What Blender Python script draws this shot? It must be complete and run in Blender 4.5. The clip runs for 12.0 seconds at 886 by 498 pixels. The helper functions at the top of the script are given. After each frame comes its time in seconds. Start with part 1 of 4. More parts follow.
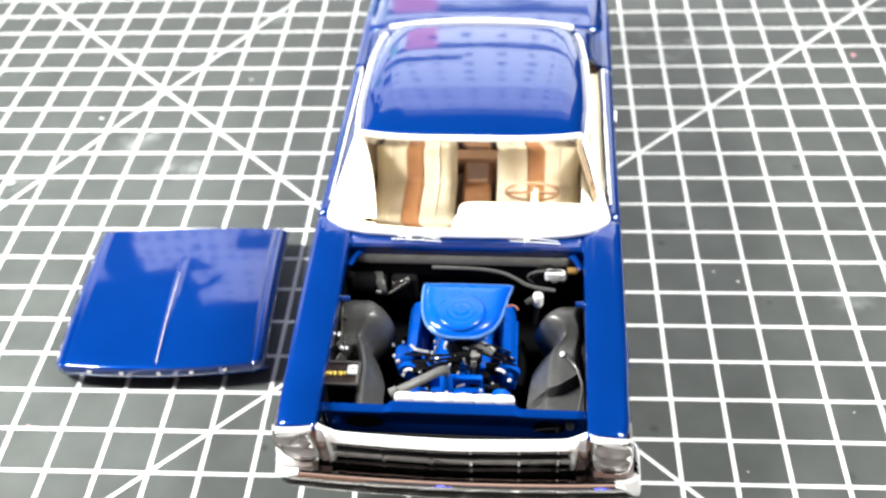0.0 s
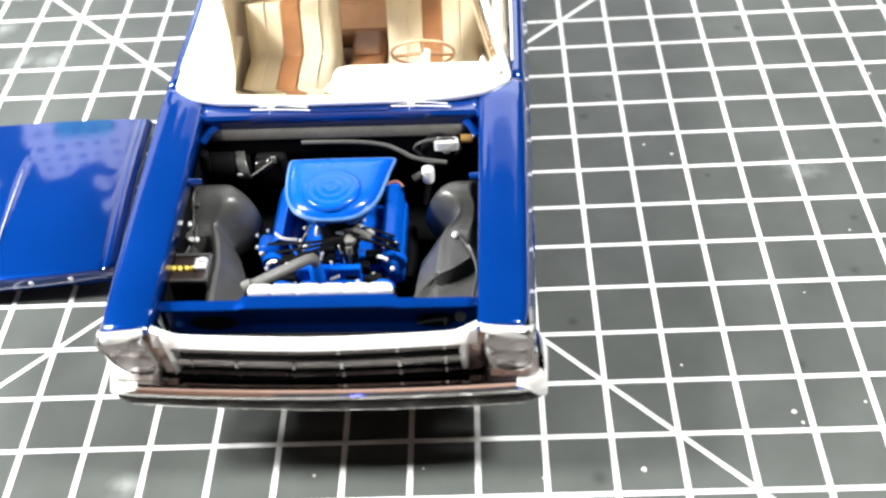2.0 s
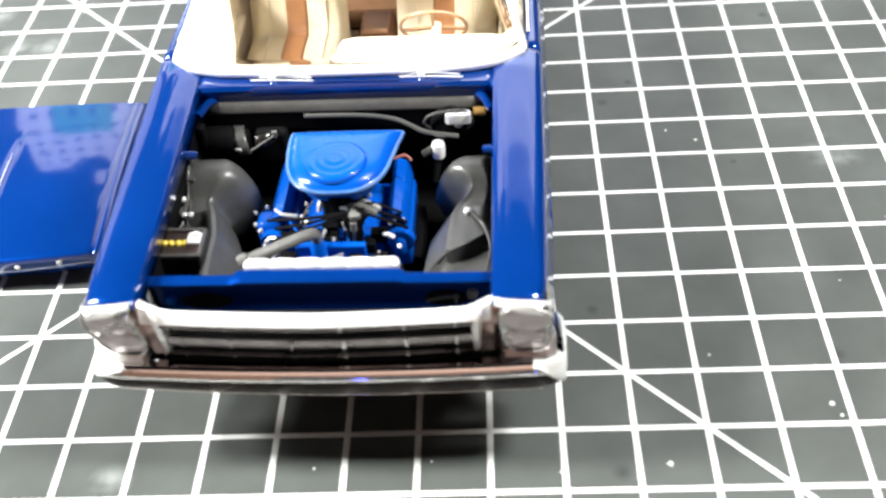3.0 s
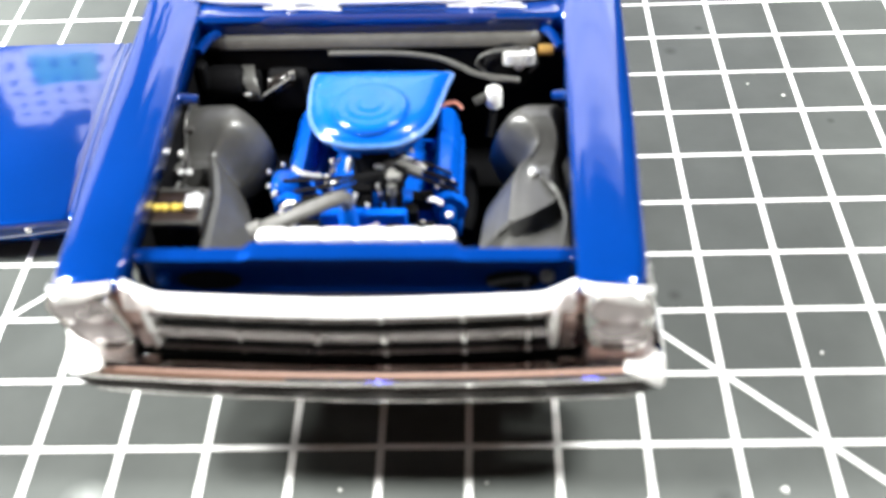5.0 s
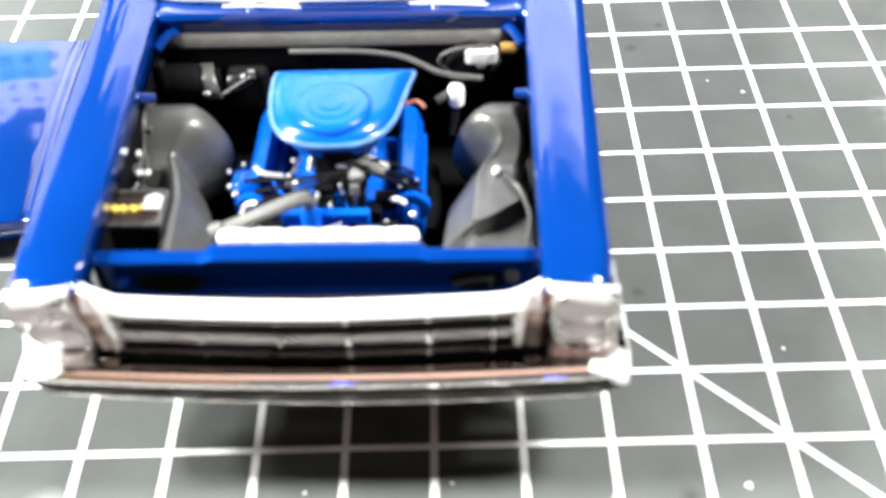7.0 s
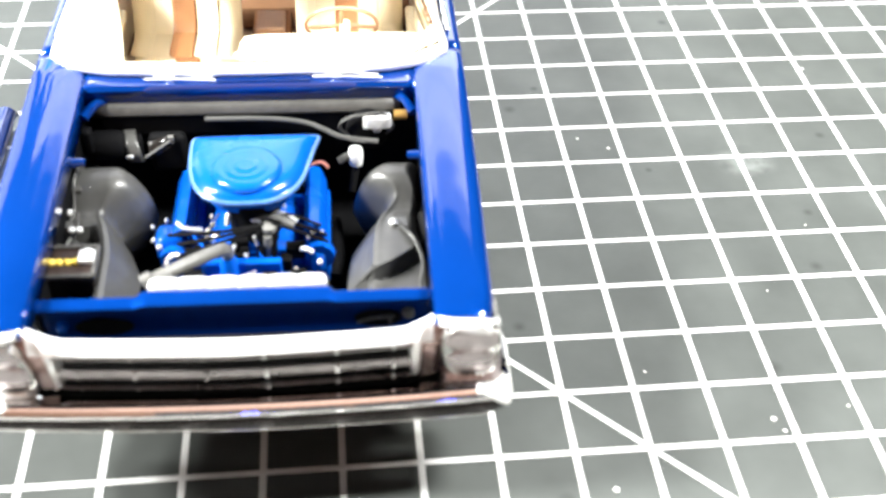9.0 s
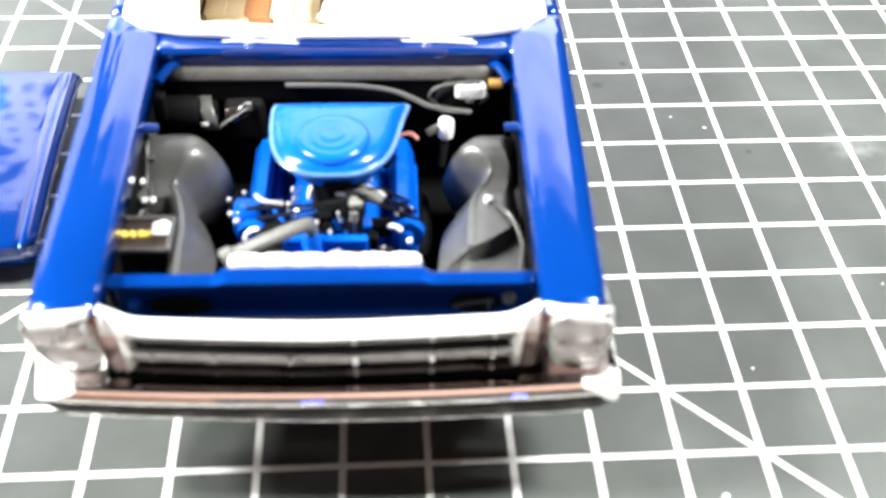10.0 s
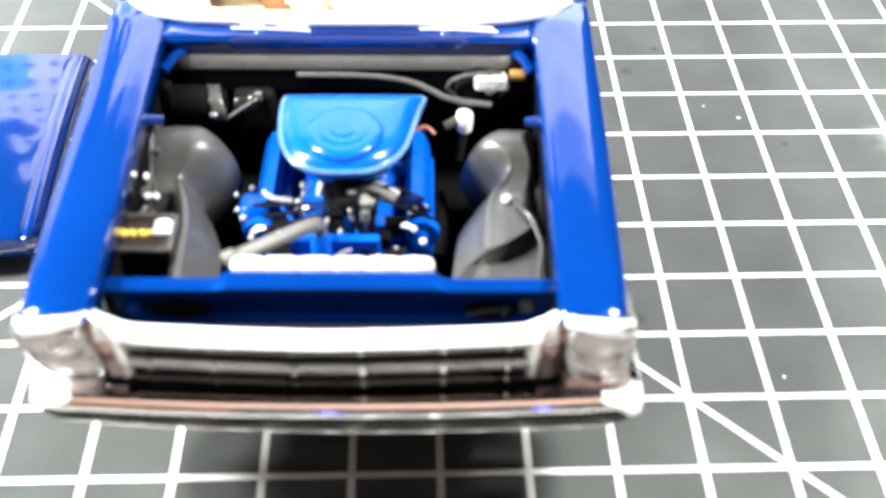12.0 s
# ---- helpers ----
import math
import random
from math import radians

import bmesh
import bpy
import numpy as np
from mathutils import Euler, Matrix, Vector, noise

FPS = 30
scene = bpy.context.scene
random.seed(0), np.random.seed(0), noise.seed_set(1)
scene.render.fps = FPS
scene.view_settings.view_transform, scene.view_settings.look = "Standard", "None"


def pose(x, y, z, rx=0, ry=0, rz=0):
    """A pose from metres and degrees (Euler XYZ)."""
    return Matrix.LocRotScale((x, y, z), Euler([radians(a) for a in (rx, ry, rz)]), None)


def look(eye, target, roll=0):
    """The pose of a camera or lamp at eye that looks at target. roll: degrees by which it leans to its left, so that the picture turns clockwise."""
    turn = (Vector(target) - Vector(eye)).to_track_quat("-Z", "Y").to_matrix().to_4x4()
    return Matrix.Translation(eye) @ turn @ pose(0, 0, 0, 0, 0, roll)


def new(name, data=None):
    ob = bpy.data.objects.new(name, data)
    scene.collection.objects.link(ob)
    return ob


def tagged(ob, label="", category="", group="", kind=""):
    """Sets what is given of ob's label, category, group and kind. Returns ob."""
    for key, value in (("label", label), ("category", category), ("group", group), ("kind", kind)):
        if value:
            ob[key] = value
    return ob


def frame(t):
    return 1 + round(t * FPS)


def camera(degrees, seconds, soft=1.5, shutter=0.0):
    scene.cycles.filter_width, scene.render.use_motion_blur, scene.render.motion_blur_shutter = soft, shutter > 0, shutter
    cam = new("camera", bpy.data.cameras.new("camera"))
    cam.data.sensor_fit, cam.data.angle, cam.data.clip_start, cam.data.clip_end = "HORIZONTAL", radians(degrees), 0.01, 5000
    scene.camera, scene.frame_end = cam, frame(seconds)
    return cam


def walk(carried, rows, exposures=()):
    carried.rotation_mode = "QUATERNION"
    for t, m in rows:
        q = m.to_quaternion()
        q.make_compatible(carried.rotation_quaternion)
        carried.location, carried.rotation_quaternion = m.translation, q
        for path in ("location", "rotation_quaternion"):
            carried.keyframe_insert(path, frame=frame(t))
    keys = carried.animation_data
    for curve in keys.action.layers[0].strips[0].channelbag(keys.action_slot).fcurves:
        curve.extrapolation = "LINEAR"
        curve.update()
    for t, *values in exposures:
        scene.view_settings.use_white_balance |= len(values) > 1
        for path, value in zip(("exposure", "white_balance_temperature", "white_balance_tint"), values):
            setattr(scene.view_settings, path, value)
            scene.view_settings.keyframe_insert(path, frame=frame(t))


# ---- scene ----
cam = camera(44.69, 12.0, soft=2.4)
# the clip's lens stays focused a little beyond the nose, so near parts go soft as it comes close
cam.data.dof.use_dof, cam.data.dof.focus_distance, cam.data.dof.aperture_fstop = True, 0.225, 20.0
PATH = [
    (0, (-0.03887, -0.15172, 0.21081), (-0.05240, -0.00388, 0.07679), -3.152),
    (0.5, (-0.03412, -0.14730, 0.20503), (-0.04696, -0.00070, 0.06959), -3.645),
    (1, (-0.02367, -0.14460, 0.19662), (-0.03403, -0.00033, 0.05850), -4.270),
    (1.5, (-0.02279, -0.13756, 0.18489), (-0.03405, 0.00403, 0.04409), -5.047),
    (2, (-0.02141, -0.13140, 0.17207), (-0.03043, 0.00905, 0.02998), -4.647),
    (2.5, (-0.02195, -0.13100, 0.17098), (-0.03335, 0.01247, 0.03210), -4.938),
    (2.7, (-0.02221, -0.13133, 0.16538), (-0.03279, 0.01346, 0.02782), -4.692),
    (4.3, (-0.03070, -0.10264, 0.13403), (-0.04166, 0.04203, -0.00363), -4.695),
    (4.5, (-0.03315, -0.10244, 0.13331), (-0.04253, 0.04074, -0.00602), -3.816),
    (5, (-0.03426, -0.10248, 0.12962), (-0.04337, 0.03901, -0.01144), -3.632),
    (5.5, (-0.03439, -0.10275, 0.13019), (-0.04249, 0.03896, -0.01071), -3.381),
    (6, (-0.03415, -0.10302, 0.12994), (-0.04279, 0.03897, -0.01064), -3.545),
    (6.5, (-0.03445, -0.10255, 0.13014), (-0.04233, 0.03888, -0.01106), -3.281),
    (6.7, (-0.03467, -0.10130, 0.12946), (-0.03971, 0.03948, -0.01251), -2.661),
    (8.3, (-0.03779, -0.10464, 0.13230), (-0.02899, 0.03702, -0.00860), 0.731),
    (8.5, (-0.04061, -0.10781, 0.13471), (-0.02451, 0.03545, -0.00391), 2.446),
    (9, (-0.03626, -0.11716, 0.14412), (-0.01802, 0.02874, 0.00853), 2.225),
    (9.5, (-0.04041, -0.11744, 0.14102), (-0.02412, 0.02774, 0.00442), 2.451),
    (10, (-0.04402, -0.10737, 0.13401), (-0.03297, 0.03739, -0.00354), 1.626),
    (10.5, (-0.04421, -0.10355, 0.13320), (-0.03839, 0.04069, -0.00523), 1.066),
    (11, (-0.04359, -0.09957, 0.13308), (-0.03940, 0.04180, -0.00832), 0.886),
    (11.5, (-0.04245, -0.09907, 0.13252), (-0.03814, 0.04200, -0.00919), 0.816),
    (12, (-0.04122, -0.09886, 0.13188), (-0.03617, 0.04232, -0.00969), 0.720),
]
# the clip's camera brightens a little as it comes close
EXPOSURES = [(0.0, -0.58), (1.0, -0.54), (1.5, -0.50), (2.5, -0.50), (4.5, -0.14), (5.0, -0.04), (5.5, 0.22), (6.5, 0.24), (8.5, 0.30), (12.0, 0.28)]
walk(cam, [(t, look(eye, target, roll)) for t, eye, target, roll in PATH], EXPOSURES)

# --- light: two bench lamps over the mat, a dim ceiling light, closed room
world = bpy.data.worlds.new("world")
world.use_nodes = True
world.node_tree.nodes["Background"].inputs[0].default_value = (0.8, 0.9, 1.0, 1)
world.node_tree.nodes["Background"].inputs[1].default_value = 0.0
scene.world = world


def area_lamp(name, eye, target, size_x, size_y, watts, colour):
    data = bpy.data.lights.new(name, "AREA")
    data.shape, data.size, data.size_y = "RECTANGLE", size_x, size_y
    data.energy, data.color = watts, colour
    ob = new(name, data)
    ob.matrix_world = look(eye, target)
    return ob


# twin-headed bench lamps: a low pair to the west, a steeper pair to the east
for x, y, z, watts in ((-0.35, 0.012, 0.345, 4.8), (-0.42, 0.03, 0.26, 4.2), (0.19, 0.01, 0.40, 2.8), (0.25, 0.01, 0.39, 2.6)):
    area_lamp("bench_lamp_light", (x, y, z), (-0.06, 0.03, 0.0), 0.065, 0.065, watts, (0.99, 1.0, 0.965))

# --- materials


def material(name, colour, rough=0.5, metal=0.0, coat=0.0, vary=0.12, scale=900.0, bump=0.0, bump_scale=2500.0, spec=0.5, random_tint=0.0):
    m = bpy.data.materials.new(name)
    m.use_nodes = True
    n, l = m.node_tree.nodes, m.node_tree.links
    b = n["Principled BSDF"]
    b.inputs["Roughness"].default_value = rough
    b.inputs["Metallic"].default_value = metal
    b.inputs["Coat Weight"].default_value = coat
    b.inputs["Coat Roughness"].default_value = 0.06
    b.inputs["Specular IOR Level"].default_value = spec
    where = n.new("ShaderNodeTexCoord")
    fine = n.new("ShaderNodeTexNoise")
    fine.inputs["Scale"].default_value = scale
    fine.inputs["Detail"].default_value = 4
    coarse = n.new("ShaderNodeTexNoise")
    coarse.inputs["Scale"].default_value = scale * 0.12
    l.new(where.outputs["Object"], fine.inputs["Vector"])
    l.new(where.outputs["Object"], coarse.inputs["Vector"])
    both = n.new("ShaderNodeMath")
    both.operation = "ADD"
    l.new(fine.outputs["Fac"], both.inputs[0])
    l.new(coarse.outputs["Fac"], both.inputs[1])
    ramp = n.new("ShaderNodeMapRange")
    ramp.inputs["From Min"].default_value, ramp.inputs["From Max"].default_value = 0.7, 1.3
    ramp.inputs["To Min"].default_value, ramp.inputs["To Max"].default_value = 1 - vary, 1 + vary
    l.new(both.outputs[0], ramp.inputs["Value"])
    mul = n.new("ShaderNodeVectorMath")
    mul.operation = "SCALE"
    mul.inputs[0].default_value = colour
    l.new(ramp.outputs[0], mul.inputs["Scale"])
    l.new(mul.outputs[0], b.inputs["Base Color"])
    rr = n.new("ShaderNodeMapRange")
    rr.inputs["From Min"].default_value, rr.inputs["From Max"].default_value = 0.3, 0.7
    rr.inputs["To Min"].default_value, rr.inputs["To Max"].default_value = rough * 0.85, min(1.0, rough * 1.15)
    l.new(coarse.outputs["Fac"], rr.inputs["Value"])
    l.new(rr.outputs[0], b.inputs["Roughness"])
    if bump:
        grain = n.new("ShaderNodeTexNoise")
        grain.inputs["Scale"].default_value = bump_scale
        grain.inputs["Detail"].default_value = 3
        l.new(where.outputs["Object"], grain.inputs["Vector"])
        bp = n.new("ShaderNodeBump")
        bp.inputs["Strength"].default_value = bump
        bp.inputs["Distance"].default_value = 0.0002
        l.new(grain.outputs["Fac"], bp.inputs["Height"])
        l.new(bp.outputs[0], b.inputs["Normal"])
        if coat:
            l.new(bp.outputs[0], b.inputs["Coat Normal"])
    return m


BLUE = material("candy_blue_paint", (0.0007, 0.029, 0.185), 0.38, 0.30, 1.0, 0.03, 700, 0.45, 50, spec=0.0)
BLUE.node_tree.nodes["Principled BSDF"].inputs["Coat Roughness"].default_value = 0.064
BLUE.node_tree.nodes["Principled BSDF"].inputs["Coat IOR"].default_value = 1.75
ENGINE_BLUE = material("engine_blue_enamel", (0.001, 0.078, 0.46), 0.25, 0.0, 0.32, 0.08, 900, 0.05, spec=0.15)
RIM_BLUE = material("pale_reflection_blue_enamel", (0.07, 0.17, 0.42), 0.25, 0.0, 0.8, 0.3, 500, 0.05)
CHROME = material("chrome_plating", (0.82, 0.80, 0.78), 0.055, 1.0, 0.0, 0.05, 900, 0.06, 900)
FOIL = material("bright_foil_trim", (0.93, 0.93, 0.92), 0.34, 0.45, 0.0, 0.05, 900, 0.2, 1500)
BLACK = material("flat_black_paint", (0.0025, 0.0025, 0.003), 0.7, 0.0, 0.0, 0.3, 900, 0.2, spec=0.1)
GRILLE_BLACK = material("grille_black_wash", (0.003, 0.0025, 0.0025), 0.7, 0.0, 0.0, 0.3, 900, spec=0.2)
SATIN = material("satin_dark_grey_plastic", (0.064, 0.063, 0.060), 0.36, 0.0, 0.0, 0.2, 500, 0.12, 900, spec=0.65)
COWL_GREY = material("weathered_grey_plastic", (0.052, 0.050, 0.047), 0.38, 0.0, 0.0, 0.25, 700, 0.3, 1500)
HOSE_GREY = material("grey_rubber_hose", (0.13, 0.127, 0.12), 0.45, 0.0, 0.0, 0.2, 900)
SILVER = material("silver_paint", (0.86, 0.86, 0.85), 0.3, 0.5, 0.0, 0.1, 900, 0.2)
WHITE = material("white_plastic", (0.82, 0.82, 0.79), 0.4, 0.0, 0.0, 0.06, 900)
CREAM = material("cream_vinyl", (0.90, 0.79, 0.59), 0.45, 0.0, 0.0, 0.07, 500, 0.2, 1800)
TAN = material("brown_vinyl_insert", (0.42, 0.19, 0.08), 0.5, 0.0, 0.0, 0.2, 500, 0.3, 1800)
BROWN = material("brown_plastic", (0.32, 0.17, 0.09), 0.4, 0.0, 0.0, 0.2, 700)
LIGHT_TAN = material("light_tan_vinyl", (0.58, 0.36, 0.24), 0.5, 0.0, 0.0, 0.15, 500, 0.2, 1800)
DARK_TAN = material("dark_brown_carpet", (0.20, 0.115, 0.07), 0.8, 0.0, 0.0, 0.3, 900, 0.5)
YELLOW = material("yellow_paint", (0.80, 0.58, 0.08), 0.4, 0.0, 0.0, 0.1, 900)
RED = material("red_insulation", (0.50, 0.19, 0.15), 0.45, 0.0, 0.0, 0.1, 900)
VENT_GREY = material("hazy_grey_clear_plastic", (0.15, 0.16, 0.14), 0.2, 0.0, 0.3, 0.2, 700, 0.2, 900)
BRASS = material("brass_fitting", (0.55, 0.33, 0.10), 0.35, 0.7, 0.0, 0.1, 900)
BATTERY_BLACK = material("glossy_black_plastic", (0.012, 0.010, 0.009), 0.25, 0.0, 0.3, 0.2, 900)
BATTERY_TOP = material("brown_black_plastic", (0.022, 0.012, 0.009), 0.5, 0.0, 0.0, 0.3, 900)
RUBBER = material("tyre_rubber", (0.012, 0.012, 0.012), 0.7, 0.0, 0.0, 0.3, 900, 0.3)
LENS = material("headlight_lens", (0.40, 0.355, 0.35), 0.28, 0.8, 0.0, 0.15, 700, 0.1, 900)
DARK_CHROME = material("dark_reflection_chrome", (0.022, 0.017, 0.016), 0.25, 0.7, 0.0, 0.3, 500, 0.1, 900, spec=0.2)
SMOKE_CHROME = material("grey_washed_chrome", (0.34, 0.31, 0.305), 0.3, 0.9, 0.0, 0.25, 500, 0.1, 900)
ROSE_CHROME = material("rosy_reflection_chrome", (0.42, 0.30, 0.27), 0.3, 0.8, 0.0, 0.25, 500, 0.1, 900)
LINE_WHITE = material("white_printed_line", (0.80, 0.80, 0.79), 0.75, 0.0, 0.0, 0.10, 250, spec=0.2)
DUST = material("white_dust", (0.75, 0.74, 0.72), 0.8, 0.0, 0.0, 0.1, 900)
DESK = material("desk_laminate", (0.10, 0.07, 0.05), 0.5, 0.0, 0.0, 0.2, 30)
WALL = material("painted_wall", (0.022, 0.022, 0.024), 0.8, 0.0, 0.0, 0.05, 12)
REFLECT_TOP = material("warm_reflector", (0.74, 0.51, 0.43), 0.8, 0.0, 0.0, 0.08, 12)
REFLECT_MID = material("tan_reflector", (0.70, 0.46, 0.38), 0.75, 0.0, 0.0, 0.12, 14)
REFLECT_LOW = material("brown_reflector", (0.26, 0.14, 0.095), 0.7, 0.0, 0.0, 0.15, 14)
REFLECT_SIDE = material("pale_reflector", (0.30, 0.26, 0.24), 0.8, 0.0, 0.0, 0.08, 12)
CEILING = material("ceiling_tile", (0.03, 0.03, 0.032), 0.85, 0.0, 0.0, 0.05, 20)
PANEL_FRAME = material("light_panel_frame", (0.03, 0.03, 0.035), 0.6)
HOLE = material("dark_hole", (0.02, 0.02, 0.025), 0.8)
RED_CHIP = material("pink_paint_chip", (0.75, 0.35, 0.38), 0.6, 0.0, 0.0, 0.1, 900)


def glass_material():
    m = bpy.data.materials.new("clear_styrene_glass")
    m.use_nodes = True
    b = m.node_tree.nodes["Principled BSDF"]
    b.inputs["Base Color"].default_value = (0.97, 0.98, 0.97, 1)
    b.inputs["Roughness"].default_value = 0.02
    b.inputs["Transmission Weight"].default_value = 1.0
    b.inputs["IOR"].default_value = 1.45
    return m


GLASS = glass_material()


def glow_material(strength, name="glowing_diffuser", colour=(0.86, 0.92, 1.0, 1)):
    m = bpy.data.materials.new(name)
    m.use_nodes = True
    b = m.node_tree.nodes["Principled BSDF"]
    b.inputs["Base Color"].default_value = (0.8, 0.8, 0.8, 1)
    b.inputs["Emission Color"].default_value = colour
    b.inputs["Emission Strength"].default_value = strength
    return m


GLOW = glow_material(4.4, colour=(0.90, 0.95, 1.0, 1))
DIM_GLOW = glow_material(3.2, "dim_diffuser", (0.9, 0.88, 1.0, 1))
SIDE_GLOW = glow_material(1.8, "side_diffuser_glow", (0.9, 0.88, 1.0, 1))
FAINT_GLOW = glow_material(0.9, "faint_diffuser", (0.9, 0.88, 1.0, 1))
RED_GEL = glow_material(3.4, "red_backlit_gel", (1.0, 0.16, 0.2, 1))
BLUE_LED = glow_material(14.0, "blue_led", (0.0, 0.025, 1.0, 1))
GREEN_GEL = glow_material(2.7, "green_backlit_gel", (0.3, 0.75, 0.5, 1))
TEAL_GEL = glow_material(2.6, "teal_backlit_gel", (0.08, 0.62, 0.32, 1))


STAINS = ((-167, 130, 5.5), (-163, 137, 4.0), (-150, 118, 4.5), (-142, 119, 3.5), (14, 188, 6.0), (10, 201, 4.0), (24, 195, 4.0), (-132, 214, 5.0), (-200, 112, 4.0), (52, 62, 5.0), (-92, -22, 3.0))


SCUFFS = ((56, 28, 1.6), (39, 3, 1.9), (-3, -22, 2.0), (3, 84, 1.7), (-5, 16, 1.5), (10, 92, 1.2), (60, 44, 1.3), (30, 60, 1.0), (72, 70, 1.4), (-100, 8, 1.6), (48, 120, 1.5), (90, 150, 1.8))


def mat_material():
    """Grey self-healing vinyl with fine grain, scuffs and pale chalky smears."""
    m = material("cutting_mat_vinyl", (0.078, 0.084, 0.080), 0.46, 0.0, 0.0, 0.22, 60, 0.12, 1600, spec=0.16)
    n, l = m.node_tree.nodes, m.node_tree.links
    shader = n["Principled BSDF"]
    base = shader.inputs["Base Color"].links[0].from_socket
    where = n.new("ShaderNodeTexCoord")
    warp = n.new("ShaderNodeTexNoise")
    warp.inputs["Scale"].default_value = 130
    warp.inputs["Detail"].default_value = 5
    l.new(where.outputs["Object"], warp.inputs["Vector"])
    total = None
    for x, y, r in STAINS:
        gap = n.new("ShaderNodeVectorMath")
        gap.operation = "DISTANCE"
        gap.inputs[1].default_value = (x * 0.001, y * 0.001, 0)
        l.new(where.outputs["Object"], gap.inputs[0])
        fade = n.new("ShaderNodeMapRange")
        fade.inputs["From Min"].default_value, fade.inputs["From Max"].default_value = 0.0, r * 0.001 * 1.5
        fade.inputs["To Min"].default_value, fade.inputs["To Max"].default_value = 1.0, 0.0
        l.new(gap.outputs["Value"], fade.inputs["Value"])
        if total is None:
            total = fade.outputs[0]
        else:
            add = n.new("ShaderNodeMath")
            add.operation = "MAXIMUM"
            l.new(total, add.inputs[0])
            l.new(fade.outputs[0], add.inputs[1])
            total = add.outputs[0]
    patchy = n.new("ShaderNodeMapRange")
    patchy.inputs["From Min"].default_value, patchy.inputs["From Max"].default_value = 0.42, 0.68
    patchy.inputs["To Max"].default_value = 0.55
    l.new(warp.outputs["Fac"], patchy.inputs["Value"])
    both = n.new("ShaderNodeMath")
    both.operation = "MULTIPLY"
    l.new(total, both.inputs[0])
    l.new(patchy.outputs[0], both.inputs[1])
    mix = n.new("ShaderNodeMix")
    mix.data_type = "RGBA"
    mix.inputs["B"].default_value = (0.42, 0.44, 0.43, 1)
    l.new(both.outputs[0], mix.inputs["Factor"])
    l.new(base, mix.inputs["A"])
    dark = None
    for x, y, r in SCUFFS:
        gap = n.new("ShaderNodeVectorMath")
        gap.operation = "DISTANCE"
        gap.inputs[1].default_value = (x * 0.001, y * 0.001, 0)
        l.new(where.outputs["Object"], gap.inputs[0])
        fade = n.new("ShaderNodeMapRange")
        fade.inputs["From Min"].default_value, fade.inputs["From Max"].default_value = 0.0, r * 0.001
        fade.inputs["To Min"].default_value, fade.inputs["To Max"].default_value = 0.75, 0.0
        l.new(gap.outputs["Value"], fade.inputs["Value"])
        if dark is None:
            dark = fade.outputs[0]
        else:
            most = n.new("ShaderNodeMath")
            most.operation = "MAXIMUM"
            l.new(dark, most.inputs[0])
            l.new(fade.outputs[0], most.inputs[1])
            dark = most.outputs[0]
    scuffed = n.new("ShaderNodeMix")
    scuffed.data_type = "RGBA"
    scuffed.inputs["B"].default_value = (0.030, 0.031, 0.031, 1)
    l.new(dark, scuffed.inputs["Factor"])
    l.new(mix.outputs["Result"], scuffed.inputs["A"])
    l.new(scuffed.outputs["Result"], shader.inputs["Base Color"])
    return m


MAT = mat_material()

# --- mesh helpers; sizes below are in millimetres
MM = 0.001


def part(name, bm, mat, parent=None, label="", smooth=True, bevel=0.0, solid=0.0, segments=2):
    me = bpy.data.meshes.new(name)
    bmesh.ops.recalc_face_normals(bm, faces=bm.faces)
    bm.to_mesh(me)
    bm.free()
    me.transform(Matrix.Scale(MM, 4))
    me.materials.append(mat)
    if smooth:
        me.shade_smooth()
        me.set_sharp_from_angle(angle=radians(38))
    ob = new(name, me)
    if solid:
        mod = ob.modifiers.new("thickness", "SOLIDIFY")
        mod.thickness, mod.offset = solid * MM, -1
    if bevel:
        mod = ob.modifiers.new("edges", "BEVEL")
        mod.width, mod.segments, mod.limit_method, mod.angle_limit = bevel * MM, segments, "ANGLE", radians(35)
    if parent:
        ob.parent = parent
    if label:
        ob["label"] = label
    return ob


def thing(name, x, y, z, rz, label, category, group="", kind=""):
    ob = new(name)
    ob.matrix_world = pose(x, y, z, 0, 0, rz)
    return tagged(ob, label, category, group, kind)


def box(lo, hi):
    bm = bmesh.new()
    c = [(a + b) / 2 for a, b in zip(lo, hi)]
    s = [b - a for a, b in zip(lo, hi)]
    bmesh.ops.create_cube(bm, size=1, matrix=Matrix.Translation(c) @ Matrix.Diagonal((*s, 1)))
    return bm


def join(*meshes):
    out = meshes[0]
    for other in meshes[1:]:
        me = bpy.data.meshes.new("joined")
        other.to_mesh(me)
        other.free()
        out.from_mesh(me)
        bpy.data.meshes.remove(me)
    return out


def loft(rows, closed=False, caps=False):
    """A skin over rows of points, all of one length; closed: every row is a ring."""
    bm = bmesh.new()
    made = [[bm.verts.new(p) for p in row] for row in rows]
    for a, b in zip(made, made[1:]):
        for i in range(len(a) if closed else len(a) - 1):
            j = (i + 1) % len(a)
            bm.faces.new((a[i], a[j], b[j], b[i]))
    if caps:
        bm.faces.new(made[0])
        bm.faces.new(made[-1])
    return bm


